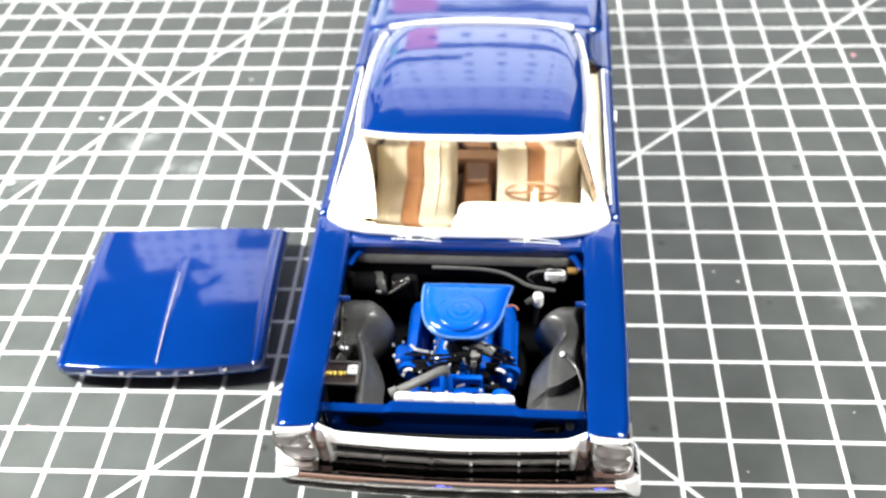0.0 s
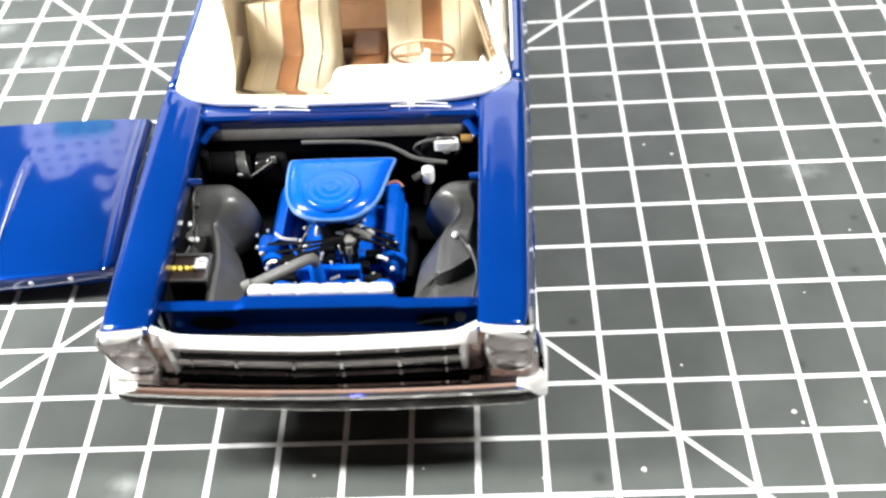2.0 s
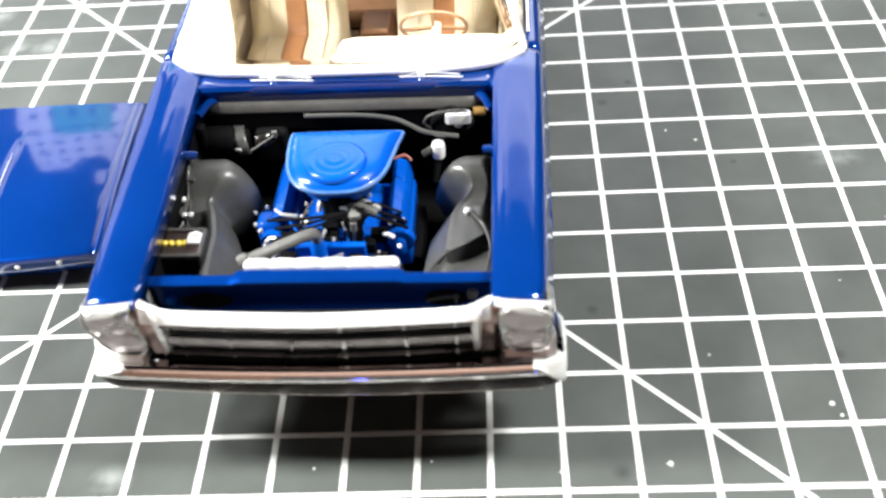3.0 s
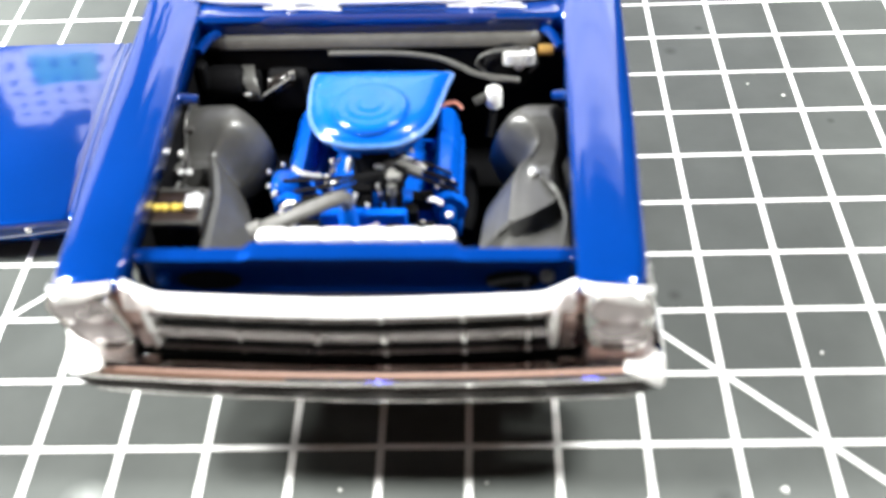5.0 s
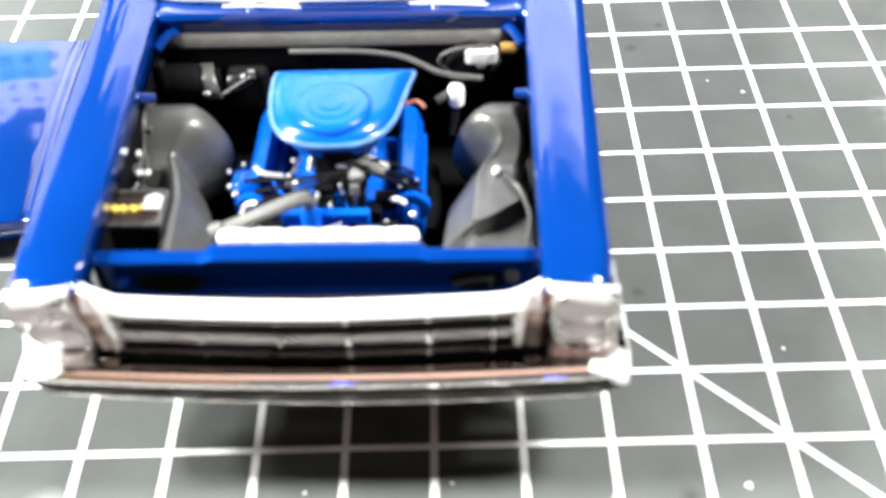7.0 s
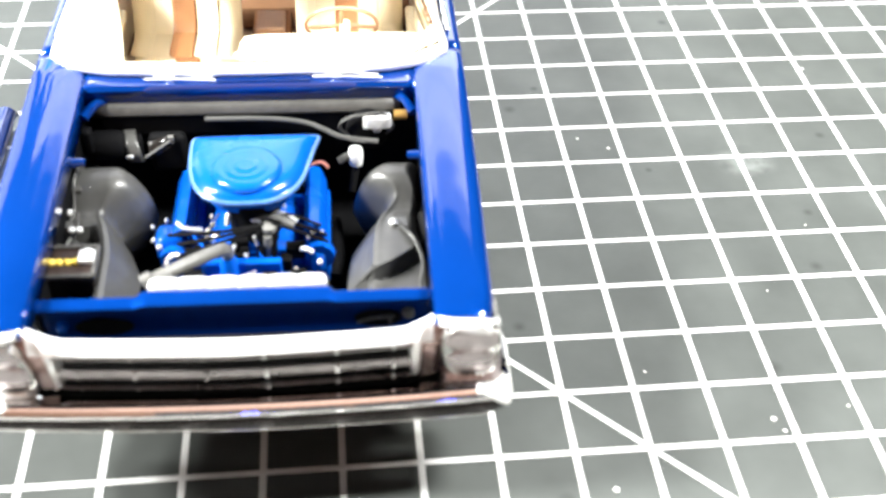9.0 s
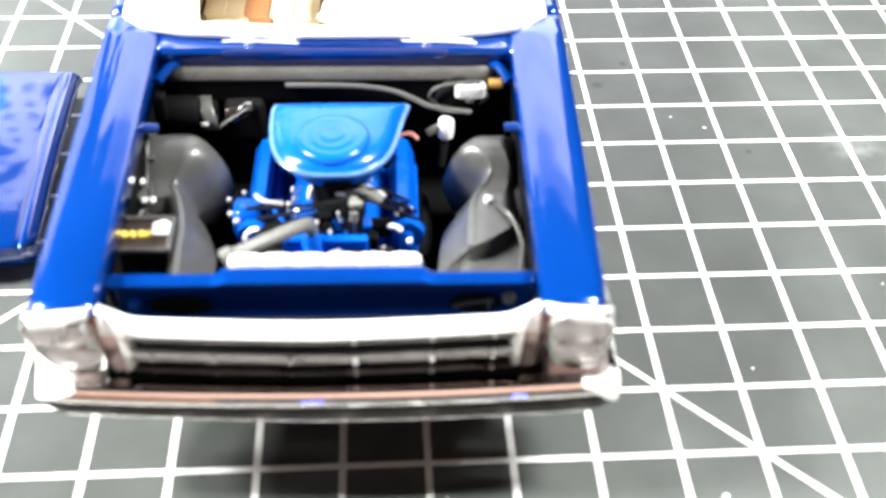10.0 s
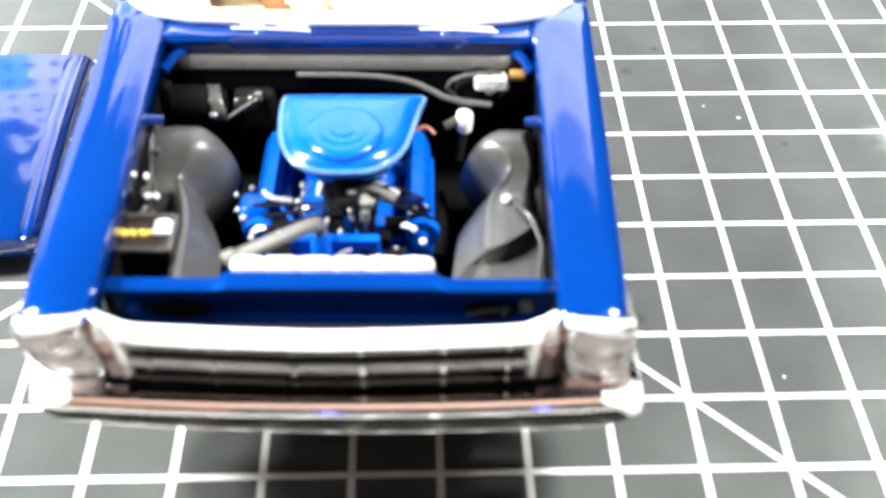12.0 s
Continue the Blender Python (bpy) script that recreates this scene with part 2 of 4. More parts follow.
def rod(points, radius, sides=10, ends=True):
    """A round tube along points; radius may be one number or one for each point."""
    pts = [Vector(p) for p in points]
    rad = radius if isinstance(radius, (list, tuple)) else [radius] * len(pts)
    rows = []
    side = None
    for i, p in enumerate(pts):
        way = (pts[min(i + 1, len(pts) - 1)] - pts[max(i - 1, 0)]).normalized()
        if side is None:
            side = way.orthogonal().normalized()
        side = (side - way * side.dot(way)).normalized()
        up = way.cross(side)
        rows.append([p + rad[i] * (math.cos(a) * side + math.sin(a) * up) for a in (2 * math.pi * k / sides for k in range(sides))])
    return loft(rows, True, ends)


def curve_points(points, steps=6):
    """A smooth line through a few points."""
    p = [Vector(q) for q in points]
    out = []
    for i in range(len(p) - 1):
        a, b, c, d = p[max(i - 1, 0)], p[i], p[i + 1], p[min(i + 2, len(p) - 1)]
        for k in range(steps):
            t = k / steps
            out.append(0.5 * (2 * b + (c - a) * t + (2 * a - 5 * b + 4 * c - d) * t * t + (3 * b - a - 3 * c + d) * t ** 3))
    return out + [p[-1]]


def turned(profile, centre, axis="z", sides=24):
    """A turned solid: rows of (radius, height) round an axis."""
    rows = []
    for r, h in profile:
        ring = []
        for k in range(sides):
            a = 2 * math.pi * k / sides
            c, s = r * math.cos(a), r * math.sin(a)
            ring.append(Vector(centre) + Vector({"z": (c, s, h), "x": (h, c, s), "y": (c, h, s)}[axis]))
        rows.append(ring)
    return loft(rows, True, True)


def slab(outline, z0, z1, round_in=0.0, top=None):
    """A flat plate over an outline of (x, y), with its upper edge drawn in."""
    n = len(outline)
    cx, cy = sum(p[0] for p in outline) / n, sum(p[1] for p in outline) / n

    def ring(inset, z):
        out = []
        for x, y in outline:
            d = math.hypot(x - cx, y - cy) or 1
            k = 1 - inset / d
            out.append((cx + (x - cx) * k, cy + (y - cy) * k, z))
        return out
    rows = [ring(0, z0), ring(0, z1 - round_in)]
    if round_in:
        rows += [ring(round_in * 0.3, z1 - round_in * 0.3), ring(round_in, z1)]
    return loft(rows, True, True)


def lerp(table, x):
    return float(np.interp(x, [a for a, _ in table], [b for _, b in table]))


# --- the room round the bench
def wall(name, lo, hi, mat, label):
    ob = part(name, box(lo, hi), mat, None, "", False)
    return tagged(ob, label, "wall", kind="structure")


desk = part("desk_top", box((-900, -500, -33), (900, 700, -3)), DESK, None, "", False, 3.0)
tagged(desk, "brown laminate workbench top under the mat", "desk", kind="structure")
wall("wall_north", (-1500, 1300, -800), (1500, 1360, 1700), WALL, "plain painted wall behind the bench")
wall("wall_south", (-1500, -860, -800), (1500, -800, 1700), WALL, "plain painted wall behind the camera")
# unseen boards added as reflectors: they give the chrome bumper its peach band
wall("wall_dado", (-370, -560, -800), (280, -540, 110), REFLECT_LOW, "added brown reflector, unseen, mirrored in the bumper")
wall("wall_dado_rail", (-370, -558, 112), (280, -540, 215), REFLECT_MID, "added warm reflector, unseen, mirrored in the bumper")
wall("wall_dado_cap", (-370, -556, 217), (280, -540, 300), REFLECT_TOP, "added pale warm reflector, unseen, mirrored in the bumper")
# two more added reflectors, mirrored in the car's sides
wall("wall_dado_west", (-640, -540, -800), (-620, 120, 200), REFLECT_SIDE, "added low pale reflector, unseen, beside the bench")
wall("wall_dado_east", (520, -540, -800), (540, 120, 200), REFLECT_SIDE, "added low pale reflector, unseen, beside the bench")
wall("wall_west", (-1560, -1260, -800), (-1500, 1360, 1700), WALL, "plain painted side wall")
wall("wall_east", (1500, -1260, -800), (1560, 1360, 1700), WALL, "plain painted side wall")
tagged(part("ceiling", box((-1560, -1260, 1700), (1560, 1360, 1760)), CEILING, None, "", False), "plain dim grey ceiling", "ceiling", kind="structure")
tagged(part("floor", box((-1560, -1260, -860), (1560, 1360, -800)), DESK, None, "", False), "plain brown floor under the bench", "floor", kind="structure")

# --- a glowing work-light panel over the far side of the bench, seen mirrored in the paint
light_panel = thing("light_panel", -0.08, 0.62, 0.10, 0, "glowing white light panel with dark screw heads, behind the bench", "lamp")
part("frame", join(box((-760, 4, -76), (440, 24, 640)), box((-120, 10, -103), (-90, 24, -30)), box((90, 10, -103), (120, 24, -30))), PANEL_FRAME, light_panel, "dark panel frame", False)
PITCH = 36
for lo, hi, first, last, tone in ((-66, 92, -10, 9, GLOW), (112, 164, -10, 9, GLOW), (188, 386, -3, 11, GLOW), (390, 500, -3, 11, DIM_GLOW), (504, 560, -3, 11, DIM_GLOW), (564, 625, -3, 11, FAINT_GLOW), (190, 386, -9, -3, DIM_GLOW), (390, 540, -7, -3, DIM_GLOW)):
    glow = part("diffuser", box((first * PITCH - 18, 0, lo), (last * PITCH - 19, 4, hi)), tone, light_panel, "glowing diffuser", False)
    step = 24 if first == -9 else PITCH
    for i in range((last - first) * PITCH // step):
        for j in range(int((hi - lo) // (44 if step == PITCH else 34))):
            part("screw_head", turned([(5.4, -3), (5.4, 0), (3, 0.5)], (first * PITCH + i * step, -0.6, lo + 26 + j * (44 if step == PITCH else 34)), "y", 8), HOLE, glow, "", False)
part("cross_rail", box((-190, -6, 214), (-8, -3, 238)), PANEL_FRAME, light_panel, "dark cross rail", True, 1)

part("side_diffuser", box((-740, 0, -20), (-410, 4, 400)), SIDE_GLOW, light_panel, "dimmer side diffuser", False)
for x, z, w, h, gel, tone in ((-54, 138, 23, 40, RED_GEL, "red"), (-128, 150, 24, 36, GREEN_GEL, "green"), (-266, 232, 36, 33, TEAL_GEL, "teal")):
    part("gel_filter", box((x - w, -2.5, z - h), (x + w, -0.5, z + h)), gel, light_panel, tone + " backlit gel filter", False)

part("cable_loop", rod([(-256 + 27 * math.cos(a), -14 - 3 * math.sin(a), 412 + 42 * math.sin(a)) for a in (2 * math.pi * k / 24 for k in range(22))], 13, 8), PANEL_FRAME, light_panel, "dark cable loop")
part("cable_tail", rod(curve_points([(-262, -14, 470), (-285, -14, 410), (-280, -14, 370), (-250, -12, 345)]), 11, 8), PANEL_FRAME, light_panel, "dark cable")
part("driver_box", box((-190, -22, 284), (-128, -5, 318)), PANEL_FRAME, light_panel, "dark driver box", True, 3)

# --- two unseen blue tubes for the bumper's blue dots, dark cards added behind them
for x in (-80, 12):
    post = thing("indicator_lamp", x * MM, -0.248, -0.003, 0, "unseen blue glowing tube with a dark card, mirrored in the bumper", "lamp", "indicator lamps on the bench")
    # wide dark card, added to darken the bumper's reflection round the dot
    part("housing", join(box((-45, -10, 0), (45, -4, 36)), box((-45, -10, 0), (45, 4, 2))), PANEL_FRAME, post, "added dark card behind the tube", True, 0.6)
    part("bulb", turned([(0.3, 3.6), (1.3, 4.0), (1.5, 5), (1.5, 16), (1.2, 17.6), (0.3, 18.2)], (0, 0, 0), "z", 16), BLUE_LED, post, "glowing blue tube")
    part("post", rod([(0, 0, 1.5), (0, 0, 4.5)], 1.6, 12), PANEL_FRAME, post)

# --- cutting mat with its half-inch grid
SQ = 12.7
cutting_mat = thing("cutting_mat", 0, 0, 0, 0, "dark grey cutting mat printed with a white half-inch grid", "cutting mat")
part("board", box((-26 * SQ, -14 * SQ, -3), (22 * SQ, 30 * SQ, 0)), MAT, cutting_mat, "", False, 0.8)


def strip(a, b, wide, z):
    a, b = Vector((*a, z)), Vector((*b, z))
    side = (b - a).normalized().cross(Vector((0, 0, 1))) * wide / 2
    bm = bmesh.new()
    low = Vector((0, 0, -0.06))
    ring = [a - side, b - side, b + side, a + side]
    lo = [bm.verts.new(p + low) for p in ring]
    hi = [bm.verts.new(p) for p in ring]
    bm.faces.new(hi)
    for i in range(4):
        bm.faces.new((lo[i], lo[(i + 1) % 4], hi[(i + 1) % 4], hi[i]))
    return bm


for i in range(-25, 22):
    part("grid_line", strip((i * SQ, -13 * SQ), (i * SQ, 29 * SQ), 1.12, 0.05), LINE_WHITE, cutting_mat, "", False)
for j in range(-13, 30):
    part("grid_line", strip((-25 * SQ, j * SQ), (21 * SQ, j * SQ), 1.05, 0.056), LINE_WHITE, cutting_mat, "", False)
part("angle_line", strip((12 * SQ, -12 * SQ), (-24 * SQ, 24 * SQ), 1.0, 0.062), LINE_WHITE, cutting_mat, "", False)
part("angle_line", strip((-22 * SQ, -12 * SQ), (18 * SQ, 28 * SQ), 1.0, 0.066), LINE_WHITE, cutting_mat, "", False)
part("angle_line", strip((-20.24 * SQ, 0), (-4.65 * SQ, 27 * SQ), 0.9, 0.070), LINE_WHITE, cutting_mat, "", False)

# --- the model car: x across, y from its nose to its tail, z up, millimetres
model_car = thing("model_car", -0.0522, -0.0157, 0, -1.3, "candy blue plastic model car with chrome trim and open engine bay", "model car")

TOP = [(0, 36.2), (8, 36.8), (30, 38.2), (58, 40.2), (75, 40.0), (120, 39.2), (160, 39.6), (190, 38.6), (206, 36.5)]
EDGE = [(0, 36.0), (6, 36.6), (30, 37.0), (80, 37.2), (130, 37.6), (160, 38.0), (195, 37.4), (206, 36.6)]


def arch(v):
    """How high the wheel openings cut into the flanks."""
    if v < 2.6:
        return 34.0
    z = 26.0 - 1.0 * max(0.0, v - 6) if v < 20 else 10.5
    for c in (34, 155):
        d = abs(v - c)
        if d < 15.5:
            z = max(z, 12 + math.sqrt(15.5 ** 2 - d * d))
    return z


def flank(side, v, inner):
    zt, ue, low = lerp(TOP, v), lerp(EDGE, v), arch(v)
    line = list(inner) + [(ue - 1.3, zt + 0.05), (ue - 0.45, zt - 0.35), (ue - 0.05, zt - 1.1), (ue + 0.25, zt - 3.0), (ue + 0.7, zt - 7.5), (ue + 1.15, zt - 11.5),
                          (ue + 1.35, zt - 12.4), (ue + 1.1, zt - 13.3), (ue + 0.9, zt - 18), (ue + 0.2, zt - 23), (ue - 1.2, 12.0), (ue - 1.8, 10.5)]
    return [(side * (min(u, ue - 0.1) if v < 2.6 else u), v, max(z, low) if i >= len(inner) + 3 else z) for i, (u, z) in enumerate(line)]


def spread(a, b, n):
    return [a + (b - a) * k / (n - 1) for k in range(n)]


def fender_inner(v):
    zt = lerp(TOP, v)
    deep = 4.5 if v > 3 else 1.2
    return [(28.0, zt - deep), (27.9, zt - 1.0), (28.1, zt - 0.2), (28.8, zt + 0.15), (31.5, zt + 0.45), (34.0, zt + 0.3)]


def door_inner(v, side=1):
    zt = lerp(TOP, v)
    a = 34.2 if side > 0 else 34.2 - 2.4 * min(1.0, max(0.0, (v - 70) / 20))
    return [(a, zt - 4.5), (a, zt - 1.0), (a + 0.1, zt - 0.2), (a + 0.4, zt), (max(a + 0.8, 34.4), zt + 0.1), (35.4, zt + 0.1)]


for side in (-1, 1):
    part("front_fender", loft([flank(side, v, fender_inner(v)) for v in spread(0.9, 63.5, 49)]), BLUE, model_car, "", True, 0, 0.7)
    part("door", loft([flank(side, v, door_inner(v, side)) for v in spread(63.9, 131.5, 24)]), BLUE, model_car, "", True, 0, 0.7)
    part("quarter_panel", loft([flank(side, v, door_inner(v, side)) for v in spread(131.9, 206, 48)]), BLUE, model_car, "", True, 0, 0.7)
    # small door handle
    part("door_handle", join(box((side * 38.6 - 0.5, 116.5, 30.2), (side * 38.6 + 0.5, 122.5, 31.3)), box((side * 38.2 - 0.9, 117, 30.0), (side * 38.2 + 0.6, 118.2, 31.5))), CHROME, model_car, "chrome handle", True, 0.3)

# cowl panel between hood opening and windshield
CB = [(-34.5, 63.9), (-33, 61.8), (-29.5, 59.1), (-24, 57.6), (-12, 56.6), (0, 56.3), (12, 56.6), (24, 57.6), (29.5, 59.1), (33, 61.8), (34.5, 63.9)]


def cowl_row(k):
    out = []
    for u in spread(-28.0, 28.0, 41):
        back = lerp(CB, u) + 1.0
        front = 53.9
        v = front + (back - front) * k
        z = 39.95 - 0.03 * k - 0.3 * (u / 34) ** 2
        out.append((u, v, z))
    return out


cowl_rows = [[(u, 53.9, 36.4) for u in spread(-28.0, 28.0, 41)], [(u, 53.6, 39.2 - 0.3 * (u / 34) ** 2) for u in spread(-28.0, 28.0, 41)]]
cowl = part("cowl_panel", loft(cowl_rows + [cowl_row(k) for k in (0.04, 0.3, 0.6, 1.0)]), BLUE, model_car, "", True, 0, 0.5)
for side in (-1, 1):
    # corner web joining cowl and fender
    part("cowl_corner", loft([[(side * (27.6, 27.6, 30.9, 34.4)[k], v, z), (side * (31.0, 31.4, 33.0, 34.6)[k], v + 0.3 * k, z + 0.1), (side * 34.9, v + 0.4 * k, z)] for k, (v, z) in enumerate(((52.6, 39.6), (56, 39.9), (58.7, 39.9), (62.6, 39.7)))]), BLUE, model_car, "", True, 0, 0.4)
    part("hinge_arm", rod(curve_points([(side * 27.6, 50, 36.2), (side * 26.2, 53.0, 36.8), (side * 24.6, 54.8, 36.6)]), 0.8, 8), BLUE, model_car)
    part("hinge_tab", rod([(side * 28.4, 40.2, 34.6), (side * 26.2, 40.6, 34.3)], [0.9, 0.7], 10), BLUE, model_car)
for k in range(26):
    u = -5.2 + k * 0.61
    part("vent_slat", box((u - 0.18, 54.2, 39.6), (u + 0.18, 56.2, 40.3)), BLUE, cowl, "", False)
for u0, u1, bend in ((-17.6, -5.6, 0.4), (10.6, 22.5, 0.4)):
    part("wiper", join(rod(curve_points([(u0, 55.0, 40.5), ((u0 + u1) / 2, 54.2 + bend, 40.7), (u1, 54.4, 40.5)]), 0.17, 8), rod(curve_points([(u0 + 1.5, 55.8, 40.5), ((u0 + u1) / 2, 55.4 + bend, 40.7), (u1 - 0.6, 55.3, 40.5)]), 0.14, 8),
                       rod([(u0 + 4.0, 56.2, 40.5), (u0 + 4.2, 54.6, 40.8)], 0.3, 8), turned([(0.7, -0.3), (0.7, 0.5), (0.4, 0.8)], (u0 + 4, 56.0, 40.2), "z", 12)), FOIL, model_car, "bright silver wiper")

# windshield surround, pillars and roof
WS_BASE = [(u, lerp(CB, u), 41.0 - 0.4 * abs(u) / 34) for u in spread(-33.6, 33.6, 29)]


def ws_top(u):
    return (u * 0.815, 78.6 + 3.0 * (abs(u) / 33.6) ** 3, 53.0 - 0.9 * (abs(u) / 33.6) ** 2)


part("windshield_trim", rod([(x, y, z) for x, y, z in WS_BASE], 0.95, 10), FOIL, model_car, "bright foil windshield trim")
part("windshield_header", rod([ws_top(u) for u in spread(-33.6, 33.6, 25)], 0.9, 10), FOIL, model_car, "bright foil header trim")
rows = []
for k in spread(0, 1, 9):
    rows.append([tuple(Vector(b).lerp(Vector(ws_top(b[0])), k) + Vector((0, -0.9, 0.5)) * math.sin(math.pi * k)) for b in WS_BASE])
windshield = part("windshield", loft(rows), GLASS, model_car, "clear windshield", True, 0, 0.35)
windshield.visible_shadow = False
for side in (-1, 1):
    part("windshield_pillar", loft([[(side * (33.2 - 5.6 * k), 62.3 + 17.9 * k, 40.6 + 11.6 * k), (side * (34.6 - 5.7 * k), 62.9 + 18.3 * k, 40.5 + 11.6 * k),
                                     (side * (34.7 - 5.8 * k), 65.0 + 18.0 * k, 40.4 + 11.6 * k), (side * (33.4 - 5.7 * k), 64.6 + 18.0 * k, 40.4 + 11.6 * k)] for k in spread(0, 1, 5)], True, True), FOIL, model_car, "bright foil windshield pillar", True, 0.3)
ROOF_W = [(79, 27.6), (84, 28.6), (95, 29.3), (115, 29.0), (128, 27.6), (133, 26.0)]
rows = []
for v in spread(79.2, 132.5, 22):
    w = lerp(ROOF_W, v)
    t = (v - 79.2) / 53.3
    crown = 53.0 + 2.6 * math.sin(math.pi * min(1.0, 0.12 + 0.80 * t)) - 0.9 * (1 - t) ** 6
    rows.append([(s * w, v + (2.6 * abs(s) ** 4 if t < 0.02 else 0), crown - 0.9 * abs(s) ** 2.2 - 2.5 * abs(s) ** 14) for s in spread(-1, 1, 25)])
roof = part("roof", loft(rows), BLUE, model_car, "", True, 0, 0.7)
for side in (-1, 1):
    part("drip_rail", rod([(side * (lerp(ROOF_W, v) + 0.25), v, 50.2 + 1.4 * math.sin(math.pi * (v - 79) / 60)) for v in spread(80, 131, 16)], 0.75, 8), FOIL, model_car, "chrome drip rail")
    # sail panel
    part("sail_panel", loft([[(side * (lerp(ROOF_W, min(v, 132)) - 0.2), v, 51.2 - 0.12 * max(0, v - 126)), (side * 31.5, v + 5, 46.0), (side * 35.0, v + 10, 39.2)] for v in spread(121, 137, 8)]), BLUE, model_car, "", True, 0, 0.7)
    part("side_window_trim", rod([(side * 34.7, v, lerp(TOP, v) + 0.3) for v in spread(69, 131, 14)], 0.4, 6), CHROME, model_car, "chrome window sill trim")
part("rear_window_trim", rod([(s * 26.0, 132.6 + 1.2 * (1 - s * s), 53.6 - 1.6 * s * s) for s in spread(-1, 1, 15)], 1.05, 8), FOIL, model_car, "bright foil rear window trim")
rear = part("rear_window", loft([[(s * (26 + 4 * k), 133.2 + 20 * k + 1.5 * (1 - s * s), 53.0 - 1.6 * s * s - 12.0 * k) for s in spread(-1, 1, 13)] for k in spread(0, 1, 6)]), GLASS, model_car, "clear rear window", True, 0, 0.35)
rear.visible_shadow = False
part("rear_deck", loft([[(s * 35.6, v, lerp(TOP, v) + 0.9 * (1 - s * s) + 0.1) for s in spread(-1, 1, 17)] for v in spread(152, 206, 16)]), BLUE, model_car, "", True, 0, 0.7)
part("tail_panel", loft([[(u, 206, z) for u in spread(-36.4, 36.4, 12)] for z in (36.4, 30, 22, 14)]), BLUE, model_car, "", True, 0, 0.7)
part("rear_bumper", rod([(s * 38, 207.5 - 3 * abs(s) ** 6, 19.5) for s in spread(-1, 1, 21)], 2.8, 10), CHROME, model_car, "chrome rear bumper")

# underside and wheels
part("chassis", box((-31, 14, 8.5), (31, 198, 11.5)), BLACK, model_car, "", False, 1.0)
for side in (-1, 1):
    for v in (34, 155):
        tyre = part("tyre", turned([(7.2, -4.2), (12.0, -4.4), (13.3, -3.2), (13.5, 0), (13.3, 3.2), (12.0, 4.4), (7.2, 4.2)], (side * 31.0, v, 13.5), "x", 32), RUBBER, model_car)
        part("wheel_rim", turned([(7.4, -3.6), (7.4, 3.6), (6.4, 3.9), (5.8, 2.6), (2.2, 2.4), (1.8, 3.6), (0.3, 3.8)] if side > 0 else [(0.3, -3.8), (1.8, -3.6), (2.2, -2.4), (5.8, -2.6), (6.4, -3.9), (7.4, -3.6), (7.4, 3.6)], (side * 31.0, v, 13.5), "x", 24), CHROME, tyre, "chrome wheel rim")

# --- nose: grille, headlights, bumper
def nose(u):
    """How far the nose stands forward at u; the grille is slightly vee-shaped."""
    return 1.2 - 1.3 * (1 - min(1, abs(u) / 28) ** 1.5)


def pod_point(side, off, v, z):
    """A point of a headlight pod: the pod leans back and narrows towards its foot."""
    low = min(1.0, max(0.0, (33.5 - z) / 8.5))
    return (side * (33.15 + off * (1 - 0.28 * low if off > 0 else 1)) + (1.5 if side < 0 else 0.9) * low, v - 0.1 * (z - 30.4), z)


grille = part("grille_backing", loft([[(u, nose(u) + 3.2 + k, z) for u in spread(-26, 26, 21)] for z, k in ((32.3, -0.4), (28, 0), (21.5, 0.6))]), GRILLE_BLACK, model_car, "black grille opening", True, 0, 0.5)


def bowed_bar(z, high, deep, u0, u1, lean=0.0, n=31):
    rows = []
    for u in spread(u0, u1, n):
        f = nose(u) + lean
        rows.append([(u, f, z - high / 2), (u, f - deep * 0.35, z - high * 0.2), (u, f - deep * 0.35, z + high * 0.2), (u, f, z + high / 2), (u, f + deep, z + high / 2), (u, f + deep, z - high / 2)])
    return loft(rows, True, True)


rows = []
for u in spread(-27.8, 27.8, 45):
    f, e = nose(u), max(0.0, (abs(u) - 23.5) / 4.3)
    lift = 2.3 * e ** 1.3
    rows.append([(u, f + 0.9, 31.7), (u, f + 0.1, 31.6), (u, f - 0.25, 31.9), (u, f + 0.15, 32.3 + 0.6 * lift), (u, f + 0.7, 32.8 + lift), (u, f + 1.3, 33.05 + lift), (u, f + 2.0, 32.95 + lift), (u, f + 2.2, 32.3), (u, f + 1.8, 31.8)])
part("grille_top_bar", loft(rows, True, True), FOIL, model_car, "bright foil bar over the grille")
for z, high, lean, tone in ((30.95, 0.4, 0.05, SMOKE_CHROME), (26.7, 1.9, 0.9, SMOKE_CHROME), (23.7, 0.5, 1.1, SMOKE_CHROME)):
    part("grille_bar", bowed_bar(z, high, 0.45, -24.9, 24.9, lean), tone, grille, "grey washed chrome grille bar")
# dividers at positive u are paler: their glints are put into the colour
for u in (-22.2, -14.2, -4.2, 4.2, 14.2, 22.2):
    f, w = nose(u), 0.3 if abs(u) < 20 else 0.2
    part("grille_divider", join(box((u - w, f + 0.5, 25.9), (u + w, f + 1.2, 27.5)), box((u - w, f - 0.2, 30.75), (u + w, f + 0.3, 31.2)), box((u - w, f + 0.8, 23.4), (u + w, f + 1.4, 24.0))), SILVER if u > 0 else SMOKE_CHROME, grille, "small grille divider, paler for its glint" if u > 0 else "small grey grille divider", True, 0.05)
